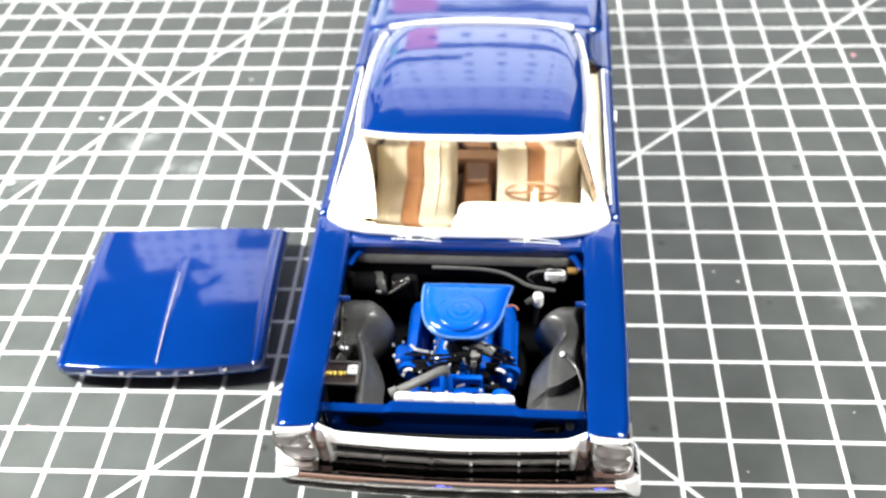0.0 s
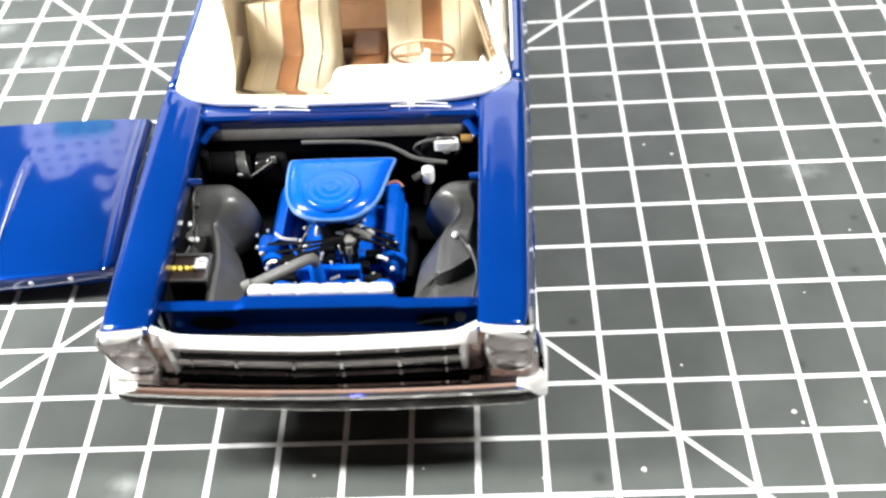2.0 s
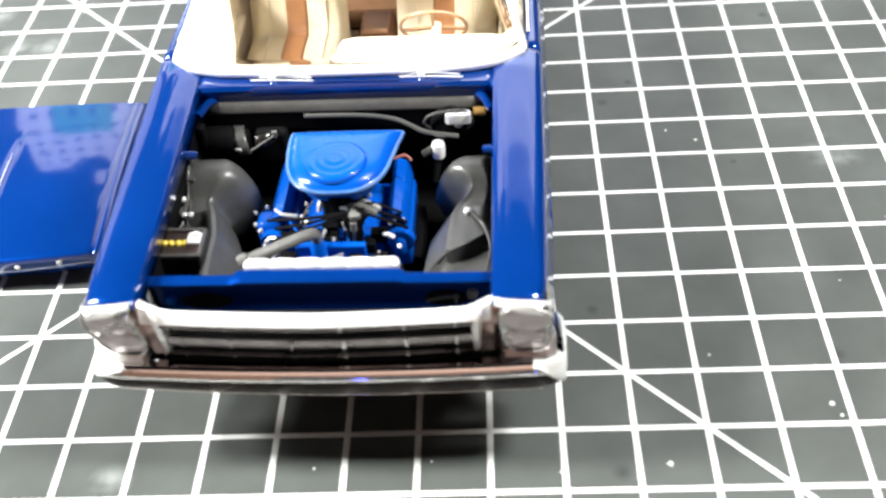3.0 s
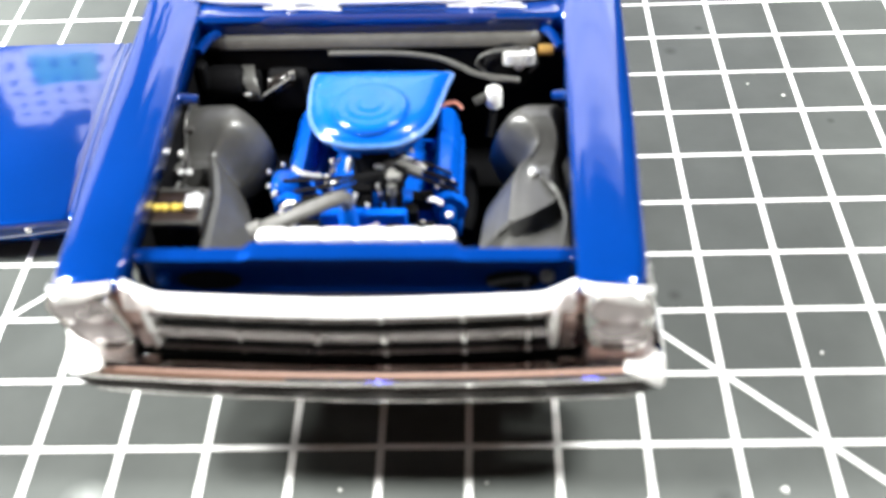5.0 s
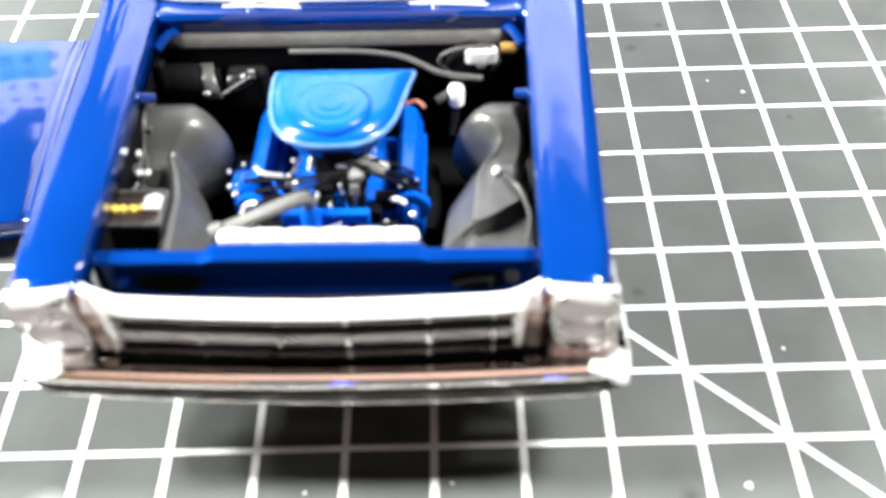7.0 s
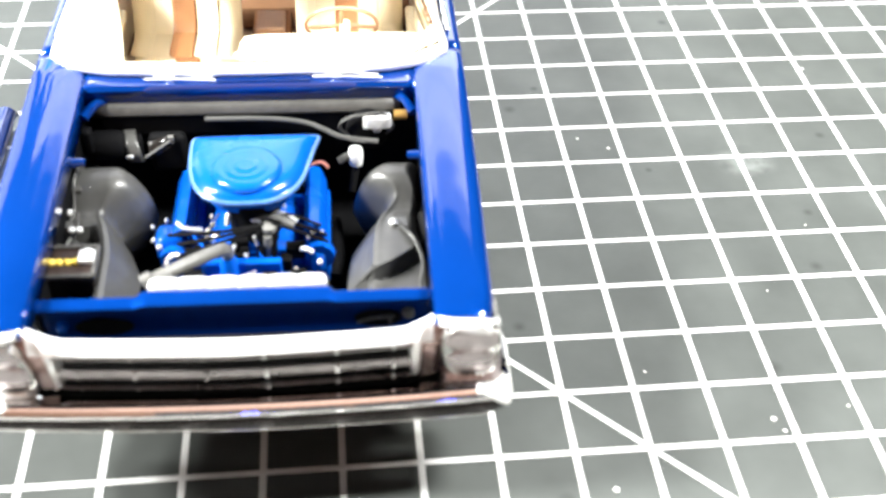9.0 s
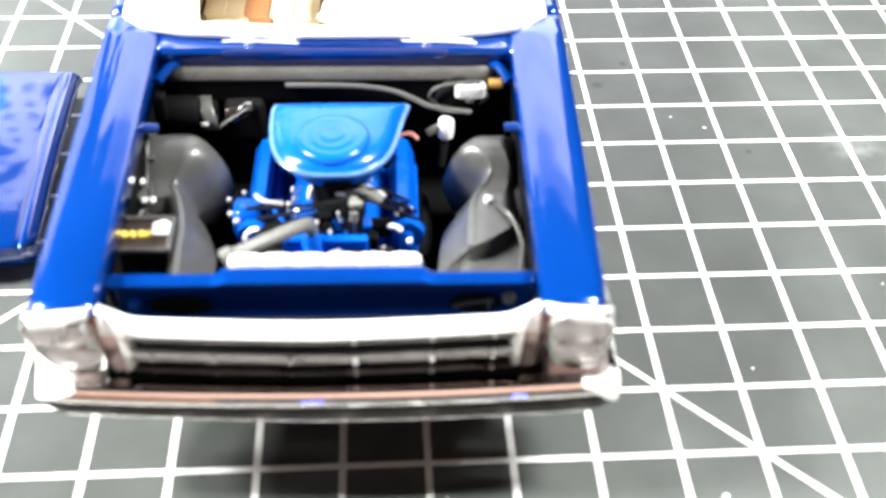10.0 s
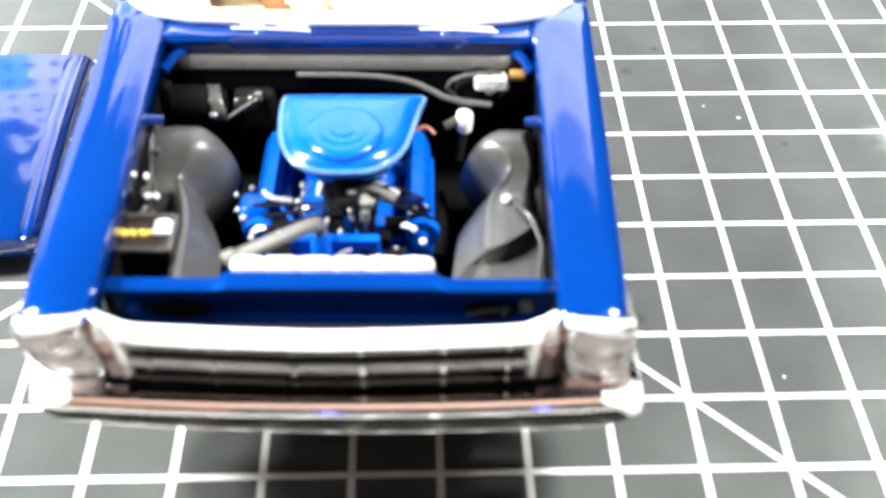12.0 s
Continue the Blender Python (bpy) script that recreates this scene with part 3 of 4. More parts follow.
for side in (-1, 1):
    # inner chrome wedge beside the grille, its warm reflection put into the colour
    part("grille_end_cap", loft([[(side * a, f, z) for a, f, z in ring] for ring in (
        ((26.2, 1.6, 33.0), (26.2, 1.9, 28), (26.2, 2.4, 22.6)), ((26.7, 2.4, 33.6), (26.7, 2.7, 28), (26.6, 3.0, 22.6)), ((28.2, 1.9, 35.6), (28.1, 2.3, 28), (27.9, 2.8, 22.8)),
        ((29.4, 2.6, 35.8), (29.4, 3.2, 28), (29.4, 4.0, 23.0)))]), ROSE_CHROME, model_car, "chrome grille end cap tinted with a rosy reflection", True, 0, 0.5)
    part("grille_end_post", loft([[(side * a, f, z) for a, f, z in ring] for ring in (
        ((24.6, 2.8, 32.6), (24.5, 3.0, 28), (24.7, 3.2, 24.0)), ((24.9, 1.0, 32.8), (24.8, 1.3, 28), (25.0, 2.0, 23.8)), ((25.9, 0.7, 34.2), (25.7, 1.1, 28), (25.7, 1.9, 24.0)),
        ((26.6, 1.9, 34.6), (26.4, 2.4, 28), (26.3, 3.0, 24.4)))]), FOIL, model_car, "bright grille end post", True, 0, 0.4)
    # the left pad is paler than the right: lamp glare put into the colour
    part("parking_lamp_pad", loft([[(side * u, v, z) for u, v, z in ((a, 4.2, 25.0), (a, 1.4 + b, 24.6 - b), (a, 0.6 + b, 23.6 - b), (a, 0.9 + b, 22.4), (a, 3.6, 22.2))] for a, b in ((28.9, 0.9), (29.9, 0.2), (33.5, 0.0), (36.6, 0.1), (37.8, 0.9), (38.2, 2.0))]), FOIL if side < 0 else LENS, model_car, "parking lamp pad with lamp glare in its pale colour" if side < 0 else "dull silver parking lamp pad", True, 0, 0.4)
    # headlight pod: a rounded bezel that narrows downward, with two stacked lamps
    rows = []
    for f, g in ((6.5, 0.98), (1.2, 1.0), (0.2, 0.99), (-0.35, 0.95), (-0.35, 0.90), (0.1, 0.86)):
        ring = []
        for k in range(36):
            a = 2 * math.pi * k / 36
            c, h = math.cos(a), math.sin(a)
            q = (abs(c) ** 3.2 + abs(h) ** 3.2) ** (-1 / 3.2)
            ring.append(pod_point(side, 4.5 * q * c * g, f + 0.7, 30.1 + 6.0 * q * h * g))
        rows.append(ring)
    pod = part("headlight_bezel", loft(rows, True, True), CHROME, model_car, "chrome headlight bezel")
    for z, high in ((32.3, 2.6), (27.3, 2.8)):
        rows = []
        for g, f in ((1.0, 0.9), (1.0, 0.25), (0.94, 0.0), (0.7, -0.25), (0.2, -0.35)):
            ring = []
            for k in range(36):
                c, h = math.cos(2 * math.pi * k / 36), math.sin(2 * math.pi * k / 36)
                q = (abs(c) ** 3 + abs(h) ** 3) ** (-1 / 3)
                ring.append(pod_point(side, 4.0 * g * q * c, 0.62 + f, z + high * g * q * h))
            rows.append(ring)
        part("headlight", loft(rows, True, True), LENS, pod, "silvered headlight lens")
    # thick bright tip that folds down over the pod
    rows = []
    for u, v, z, drop in ((28.5, 0.9, 36.5, 1.2), (30.4, 0.45, 36.6, 1.7), (32.4, 0.2, 36.6, 2.4), (34.4, 0.3, 36.4, 2.7), (35.8, 0.6, 36.0, 2.9), (36.9, 1.5, 35.0, 2.6), (37.3, 2.6, 34.2, 2.2)):
        rows.append([(side * u, v + 0.35, z - drop), (side * u, v - 0.45, z - drop * 0.8), (side * u, v - 0.75, z - drop * 0.45), (side * u, v - 0.4, z - 0.25), (side * u, v + 0.5, z)])
    part("fender_peak", loft(rows), FOIL, model_car, "bright chrome fender tip", True, 0, 0.5)

rows = []
for s in spread(-1, 1, 61):
    u = 38.6 * math.copysign(min(1.0, abs(s) * 1.14), s)
    e = max(0.0, (abs(s) - 0.80) / 0.20)
    f = -1.6 + 1.5 * (u / 38.6) ** 2 + 9.5 * e ** 2.2
    ring = []
    for dv, z in ((2.3, 22.6), (0.5, 23.0), (0.3, 22.9), (0.06, 22.58), (-0.14, 22.28), (-0.22, 22.14), (-0.39, 21.8), (-0.55, 21.45), (-0.69, 21.1), (-0.71, 20.95), (-0.6, 20.85), (0.9, 20.8), (2.6, 20.9), (2.6, 22.4)):
        ring.append((0.8 + u - math.copysign(dv * e * 0.6, s), f + dv, z))
    rows.append(ring)
part("front_bumper", loft(rows, True, True), CHROME, model_car, "chrome front bumper")
bumper = model_car.children[-1]
# lower half of the chrome: the dark reflection is put into its base colour
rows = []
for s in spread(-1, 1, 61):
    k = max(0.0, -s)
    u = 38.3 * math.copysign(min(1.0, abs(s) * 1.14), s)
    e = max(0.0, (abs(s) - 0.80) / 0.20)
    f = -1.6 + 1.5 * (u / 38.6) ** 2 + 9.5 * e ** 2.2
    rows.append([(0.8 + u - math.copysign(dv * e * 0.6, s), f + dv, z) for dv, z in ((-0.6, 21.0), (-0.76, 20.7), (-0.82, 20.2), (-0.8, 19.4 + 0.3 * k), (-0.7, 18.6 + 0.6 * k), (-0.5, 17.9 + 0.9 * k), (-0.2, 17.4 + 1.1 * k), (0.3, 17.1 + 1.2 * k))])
part("bumper_lower_face", loft(rows), DARK_CHROME, bumper, "lower bumper face with its dark reflection in the colour", True, 0, 0.3)
rows = []
for s in spread(-1, 1, 61):
    u = 38.2 * math.copysign(min(1.0, abs(s) * 1.14), s)
    e = max(0.0, (abs(s) - 0.80) / 0.20)
    f = -1.6 + 1.5 * (u / 38.6) ** 2 + 9.5 * e ** 2.2
    rows.append([(0.8 + u - math.copysign(dv * e * 0.6, s), f + dv, z) for dv, z in ((0.35, 17.1 + 1.2 * max(0.0, -s)), (1.6, 17.3 + 1.2 * max(0.0, -s)), (2.4, 18.2 + 1.0 * max(0.0, -s)), (2.5, 19.9))])
part("bumper_underside", loft(rows), BLACK, bumper, "flat black bumper underside", True, 0, 0.3)
lip = []
for s in spread(-0.8, 0.8, 41):
    u = 38.6 * s * 1.14 if abs(s) < 0.877 else math.copysign(38.6, s)
    lip.append((0.8 + u, -1.6 + 1.5 * (u / 38.6) ** 2 - 0.22, 17.45 + 1.15 * max(0.0, -s)))
part("bumper_lip", rod(lip, 0.24, 8), CHROME, bumper, "thin bright lower bumper lip")
# pale skins over the chrome ends, standing in for the lamps' glare
for side in (-1, 1):
    rows = []
    for s in spread(0.76, 1.0, 25):
        u = 38.7 * min(1.0, s * 1.14)
        e = max(0.0, (s - 0.80) / 0.20)
        f = -1.66 + 1.5 * (u / 38.6) ** 2 + 9.5 * e ** 2.2
        k = min(1.0, max(0.0, (0.90 - s) / 0.14))
        low = (17.7 if side > 0 else 20.5) + (5.2 if side > 0 else 2.4) * k * k * (3 - 2 * k)
        rows.append([(0.8 + side * (u - dv * e * 0.6), f + dv, max(z, low)) for dv, z in ((2.2, 22.68), (0.5, 23.06), (0.28, 22.94), (0.04, 22.62), (-0.25, 22.15), (-0.6, 21.45), (-0.76, 20.9), (-0.86, 20.1), (-0.82, 19.2), (-0.7, 18.4), (-0.4, 17.8), (0.2, 17.4))])
    part("bumper_end", loft(rows), FOIL, bumper, "wrap-around bumper end with lamp glare in its pale colour", True, 0, 0.25)
part("front_valance", loft([[(u, 3.4 + 1.5 * (u / 36) ** 2, z) for u in spread(-35, 35, 15)] for z in (22.5, 16.5)] + [[(u, 6.5, 12.5) for u in spread(-34, 34, 15)]]), BLACK, model_car, "", True, 0, 0.5)

# --- engine bay
bay = part("engine_bay", join(loft([[(-28.3, v, 35), (-28.6, v, 22), (-27, v, 12.2), (0, v, 11.7), (27, v, 12.2), (28.6, v, 22), (28.3, v, 35)] for v in spread(9.0, 56, 9)]),
                              loft([[(u, 56.0, z) for u in spread(-28.4, 28.4, 9)] for z in (36.5, 24, 11.8)]),
                              loft([[(u, 10.6, z) for u in spread(-28.4, 28.4, 9)] for z in (31, 22, 11.8)])), BLACK, model_car, "flat black engine bay")
# radiator support: a trough behind the grille with a raised middle
rows = []
for u in spread(-28.2, 28.2, 61):
    mid = 1 if -13.4 < u < 13.6 else 0
    rows.append([(u, 5.6, 20.3), (u, 7.4, 20.0), (u, 10.2, 21.4), (u, 9.1, 32.8), (u, 7.8, 33.1 + 0.35 * mid), (u, 7.75, 33.6 + 0.35 * mid), (u, 8.4, 34.0 + 0.35 * mid), (u, 9.6 + 0.7 * mid, 34.0 + 0.35 * mid), (u, 10.0 + 0.7 * mid, 33.4), (u, 10.0 + 0.7 * mid, 30.0)])
support = part("radiator_support", loft(rows), BLUE, model_car, "blue radiator support panel", True, 0, 0.3)
for u, w in ((-19.3, 4.2), (20.3, 3.5)):
    part("support_opening", turned([(1.0, 0.1), (1.0, -0.12), (0.92, -0.16), (0.88, -0.05), (0.4, 0.0)], (0, 0, 0), "y", 28), GRILLE_BLACK, support, "dark oval opening")
    ob = bpy.data.objects[support.children[-1].name]
    ob.matrix_local = pose(u * MM, 9.2 * MM, 28.5 * MM) @ Matrix.Diagonal((w, 1.0, 1.7, 1))
# black here keeps bounced light off the trough's blue wall
part("grille_back", loft([[(u, 4.5, 31.0), (u, 4.7, 24.0), (u, 5.5, 20.2)] for u in spread(-28.2, 28.2, 15)]), GRILLE_BLACK, model_car, "back of the grille, blackened to darken the trough", True, 0, 0.3)
part("hood_latch", join(rod(curve_points([(17.2, 8.4, 28.6), (19.4, 8.1, 29.6), (22.6, 8.3, 29.7)]), 0.24, 8), box((21.8, 8.3, 28.2), (22.2, 9.2, 29.5))), HOSE_GREY, support, "silver hood latch")
for u, z, tone in ((24.7, 29.6, HOSE_GREY), (-25.2, 29.0, ENGINE_BLUE)):
    part("stud", turned([(0.95, 0.4), (0.9, -0.5), (0.4, -0.9)], (u, 9.0, z), "y", 14), tone, support)

# radiator
radiator = part("radiator_core", box((-13, 11.0, 13), (13.4, 13.2, 32.8)), BLACK, model_car, "black radiator core", False, 0.3)
for k in range(6):
    u0 = -12.7 + k * 4.28
    rows = []
    for f, g in ((0.0, 0.80 if k else 0.4), (0.05, 0.90 if k else 0.75), (0.2, 0.98), (0.5, 1.0), (0.8, 0.98), (0.95, 0.90 if k < 5 else 0.75), (1.0, 0.80 if k < 5 else 0.4)):
        rows.append([(u0 + 4.28 * f, 12.0 + 1.25 * g * math.copysign(abs(math.cos(a)) ** 0.7, math.cos(a)), 33.45 + 1.28 * g * math.copysign(abs(math.sin(a)) ** 0.7, math.sin(a))) for a in (2 * math.pi * q / 16 for q in range(16))])
    part("tank_section", loft(rows, True, True), SILVER, radiator, "silver radiator tank section")
part("hose_clamp", rod([(-13.8, 13.2, 33.4), (-12.4, 13.8, 33.8)], 1.0, 12), HOSE_GREY, radiator)


# inner fenders: smooth satin wheel housings
HOUSE_A = [(10, 16.6), (16, 17.0), (21, 17.4), (24, 17.4), (27, 18.2), (31, 19.8), (34.5, 21.8), (36, 20.4), (38, 17.2), (40.3, 16.3), (42.3, 16.9), (44, 19.2), (45.5, 23.0), (46.6, 28.0)]
HOUSE_B = [(10, 14.2), (17, 15.2), (21, 15.6), (25, 16.0), (29, 16.5), (33, 18.4), (36.6, 22.2), (38.4, 18.8), (40, 16.7), (41.2, 16.7), (42.6, 18.4), (44, 21.6), (45.4, 28.0)]


def housing(side):
    """A ball over the wheel's back, a neck, and a lower body with a worn ridge along its inner edge."""
    table, rows = HOUSE_A if side < 0 else HOUSE_B, []
    for v in spread(10.2, 46.4 if side < 0 else 45.2, 76):
        e = sum(lerp(table, v + d) for d in (-0.8, -0.4, 0, 0.4, 0.8)) / 5
        ball = math.exp(-(abs(v - 40.2) / 4.3) ** 3)
        crest = 28.4 + 3.2 * ball - 0.7 * math.exp(-((v - 34.8) / 2.2) ** 2) - 2.2 * max(0.0, (16 - v) / 6) ** 1.5 - 2.5 * max(0.0, (v - 43.5) / 3) ** 2
        row = [(side * (e + 3.0), v, 15.0), (side * (e + 1.2), v, 19.0), (side * (e + 0.3), v, 21.5)]
        for k in spread(0, 1, 25):
            u = e + (28.2 - e) * k
            x = k * (2.7 + 0.5 * (1 - ball))
            sharp, soft_rise = min(1.0, x) - 0.12 * math.exp(-((x - 1) / 0.3) ** 2), math.sin(min(1.0, x * 0.8) * math.pi / 2) ** 0.6
            rise = sharp * (1 - ball) + soft_rise * ball
            lip = 0.8 * math.exp(-((x - 1.12) / 0.2) ** 2) * (1 - ball)
            if side > 0:
                cut = 5.0 * math.exp(-((v - 35) / 8.0) ** 4) * max(0.0, (k - 0.80) / 0.20) ** 1.5
                step = 2.4 * min(1.0, max(0.0, (20.0 + 0.06 * (u - 17.7) ** 2 - v) / 0.8))
            else:
                cut, step = 0.6 * max(0.0, (k - 0.7) / 0.3) ** 2, 9.0 * min(1.0, max(0.0, (x - 1.4) / 0.5)) ** 1.3 * min(1.0, max(0.0, (32.0 - v) / 3.0))
            row.append((side * u, v, 22.4 + (crest - 22.4) * rise + lip - cut - step))
        if side < 0:
            row += [(-28.15, v, row[-1][2] + 0.6), (-28.2, v, row[-1][2] + 1.6)]
        rows.append(row)
    return loft(rows)


for side in (-1, 1):
    house = part("wheel_housing", housing(side), SATIN, model_car, "satin dark grey wheel housing", True, 0, 0.4)
    if side > 0:
        part("seam_rib", rod(curve_points([(18.2, 20.0, 26.0), (20.2, 20.4, 28.1), (23.0, 21.8, 28.4), (26.4, 24.6, 28.4)]), 0.32, 6), SATIN, house)
        part("wire", rod(curve_points([(24.4, 29.4, 28.8), (25.6, 27.0, 29.3), (26.6, 25.0, 29.3), (27.6, 20.3, 28.8), (26.9, 15.3, 28.2), (26.6, 11.5, 27.6)]), 0.36, 6), SATIN, house, "grey wire")
        part("wire_end", turned([(0.3, 0), (0.75, 0.3), (0.75, 0.8), (0.3, 1.1)], (23.4, 30.2, 28.2), "z", 12), SILVER, house, "silver wire end")

# added black sheet for the deep shade outboard of the left housing's ridge
part("battery_tray", box((-28.0, 10.8, 19.6), (-22.6, 29.6, 20.6)), BLACK, model_car, "flat black panel standing in for shade beside the battery", True, 0.3)

# battery
battery = part("battery", box((-32.2, 16.9, 18), (-21.6, 23.4, 30.9)), BATTERY_BLACK, model_car, "black battery with yellow caps", True, 0.4)
part("battery_lid", box((-31.9, 17.2, 30.9), (-21.9, 23.1, 31.4)), BATTERY_TOP, battery, "brownish black lid", True, 0.2)
part("lid_rim", join(box((-32.2, 22.9, 30.9), (-21.4, 23.6, 31.9)), box((-22.1, 16.9, 30.9), (-21.4, 23.6, 31.9)), box((-32.2, 16.7, 30.9), (-21.4, 17.3, 31.7))), COWL_GREY, battery, "worn grey rim", True, 0.2)
for u in (-29.4, -28.2, -27.1, -25.8, -24.7):
    part("cap", turned([(0.58, 0), (0.58, 0.45), (0.32, 0.65)], (u, 19.9, 31.4), "z", 12), YELLOW, battery, "yellow battery cap")
part("terminal", join(box((-24.3, 19.3, 31.4), (-21.9, 21.9, 32.4)), box((-23.4, 20.6, 32.4), (-22.2, 21.6, 32.9))), SILVER, battery, "silver battery terminal", True, 0.3)
part("terminal", box((-31.2, 17.4, 31.4), (-29.6, 18.5, 32.1)), SILVER, battery, "silver battery terminal", True, 0.3)
part("solenoid", join(box((-29.6, 30.0, 27), (-27.4, 31.6, 29.6)), rod([(-28.4, 26.0, 28.2), (-26.8, 29.6, 29.2)], 0.3, 6)), SATIN, model_car, "", True, 0.3)
for p in ((-28.4, 33.5, 29.6), (-27.0, 28.8, 30.0), (-25.9, 28.7, 30.1)):
    part("bolt_head", turned([(0.6, 0), (0.6, 0.4), (0.3, 0.6)], p, "z", 10), SILVER, model_car, "silver bolt head")

# firewall: cowl tray, hose, heater blower, brake master cylinder
tray = part("cowl_tray", loft([[(u, 53.1, 34.2), (u, 52.7, 34.7), (u, 52.8, 35.3), (u, 53.3, 36.1), (u, 54.2, 36.8), (u, 55.4, 37.0), (u, 56.4, 36.6)] for u in spread(-27.2, 25.6, 17)], False), COWL_GREY, model_car, "grey cowl tray along the firewall", True, 0, 0.5)
part("tray_lower", box((-25.5, 52.9, 30.4), (24, 53.6, 34.4)), BLACK, tray, "", False, 0.3)
part("firewall_hose", rod(curve_points([(-8.0, 52.4, 33.9), (0, 52.2, 34.0), (5, 51.9, 33.9), (9.5, 51.2, 33.5), (12.5, 49.6, 33.2), (15.5, 47.8, 32.9), (21.5, 46.6, 32.7)]), 0.45, 8), SATIN, model_car, "grey hose along the firewall")
blower = part("heater_blower", join(turned([(0.5, -4.6), (2.2, -4.2), (2.6, -3.2), (2.6, 0.6), (2.0, 1.8), (0.5, 2.1)], (-23.4, 50.6, 30.2), "x", 20), box((-21.6, 49.2, 27.0), (-19.0, 52.4, 31.4))), BLACK, model_car, "black heater blower motor", True, 0.5)
part("blower_duct", loft([[(a, 52.6, 31.9), (a + 0.4, 50.6, 31.8), (a + 0.8, 49.2, 31.2), (a + 1.2, 48.4, 30.1), (a + 1.3, 48.0, 28.4)] for a in spread(-22.3, -20.1, 5)]), SATIN, blower, "satin grey duct", True, 0, 0.4)
part("blower_bracket", join(rod([(-17.9, 47.0, 30.2), (-13.9, 50.2, 31.2)], 0.2, 8), box((-14.4, 50.0, 30.6), (-13.5, 50.8, 31.9)), rod([(-17.9, 47.0, 30.2), (-18.6, 48.0, 28.6)], 0.2, 8)), HOSE_GREY, blower, "dull silver bracket")
part("blower_plate", loft([[(-17.6, 49.4, 31.6), (-17.6, 47.6, 29.2)], [(-13.6, 51.4, 31.8), (-13.4, 51.4, 29.6)]]), BATTERY_BLACK, blower, "", True, 0, 0.5)
part("blower_clip", box((-21.4, 47.7, 29.2), (-20.2, 48.2, 29.9)), SILVER, blower, "", True, 0.2)
part("firewall", box((-30, 56.1, 11), (30, 56.9, 38.0)), BLACK, model_car, "black firewall", False)
part("hinge_support", box((-27.8, 47.6, 30.5), (-26.4, 49.6, 35.0)), BLACK, model_car, "", True, 0.4)
part("relay", join(box((-28.4, 37.0, 28.4), (-26.8, 42.0, 31.4)), rod([(-26.9, 33.0, 30.0), (-26.4, 29.6, 29.4)], 0.3, 8)), COWL_GREY, model_car, "dark grey relay box", True, 0.8)
part("heater_box", box((-18.0, 50.5, 24), (-11.5, 53.0, 31.6)), BLACK, model_car, "", True, 1.0)
booster = part("brake_booster", turned([(1.5, 1.6), (3.4, 1.2), (3.8, 0.2), (3.8, -0.8), (3.1, -1.4), (1.2, -1.7)], (19.8, 51.6, 31.8), "y", 24), BLACK, model_car, "black brake booster")
part("booster_clamp", rod([(19.6 + 4.6 * math.cos(a), 50.2 - 0.4 * math.sin(a), 33.4 + 2.6 * math.sin(a)) for a in (2 * math.pi * k / 28 for k in range(29))], 0.3, 6), SATIN, booster, "grey clamp ring")
master = part("master_cylinder", join(slab([(19.0 + 2.45 * (1 + math.copysign(abs(math.cos(a)) ** 0.5, math.cos(a))), 49.8 + 1.1 * math.copysign(abs(math.sin(a)) ** 0.5, math.sin(a))) for a in (2 * math.pi * (q + 0.5) / 20 for q in range(20))], 33.8, 35.9, 0.5),
              rod([(21.4, 51.6, 33.4), (21.4, 49.2, 33.4)], [1.0, 0.8], 12)), SILVER, booster, "silver master cylinder")
part("lid_clip", rod(curve_points([(19.6, 49.8, 35.6), (20.2, 49.8, 36.25), (22.6, 49.8, 36.25), (23.2, 49.8, 35.6)]), 0.22, 6), SATIN, master)
part("brass_valve", turned([(0.9, -1.2), (0.9, 1.0), (0.5, 1.2)], (25.5, 50.8, 35.2), "x", 12), BRASS, model_car, "brass valve")
reservoir = part("washer_bottle", turned([(0.8, -1.8), (1.2, -1.4), (1.35, 0.8), (1.2, 1.2), (1.2, 1.6), (0.5, 1.8)], (17.6, 46.8, 29.4), "z", 18), WHITE, model_car, "white washer bottle")
part("bottle_neck", rod([(17.6, 46.8, 27.2), (16.8, 43.8, 24.0)], 0.7, 10), BLACK, reservoir)
part("bottle_tube", rod([(16.4, 46.6, 29.8), (14.6, 45.8, 29.2)], 0.7, 10), SATIN, reservoir)

# engine
engine = part("engine_block", join(box((-8.0, 21, 14), (8.6, 46, 20.5)), box((-8.0, 29, 20), (8.6, 46, 22.6)), box((-13.2, 29.5, 16), (-8, 46, 23.6)), box((8.4, 29.5, 16), (13.0, 46, 23.6))), ENGINE_BLUE, model_car, "bright blue engine", True, 0.8)
part("intake_manifold", loft([[(-8.5, v, 22.5), (-6, v, 23.4 + w), (-2.5, v, 24.2 + w), (2.8, v, 24.2 + w), (6.4, v, 23.4 + w), (9, v, 22.5)] for v, w in ((29.5, -1.0), (30.5, 0.2), (32, 0.6), (38, 0.8), (44, 0))], False), ENGINE_BLUE, engine, "", True, 0, 0.6)
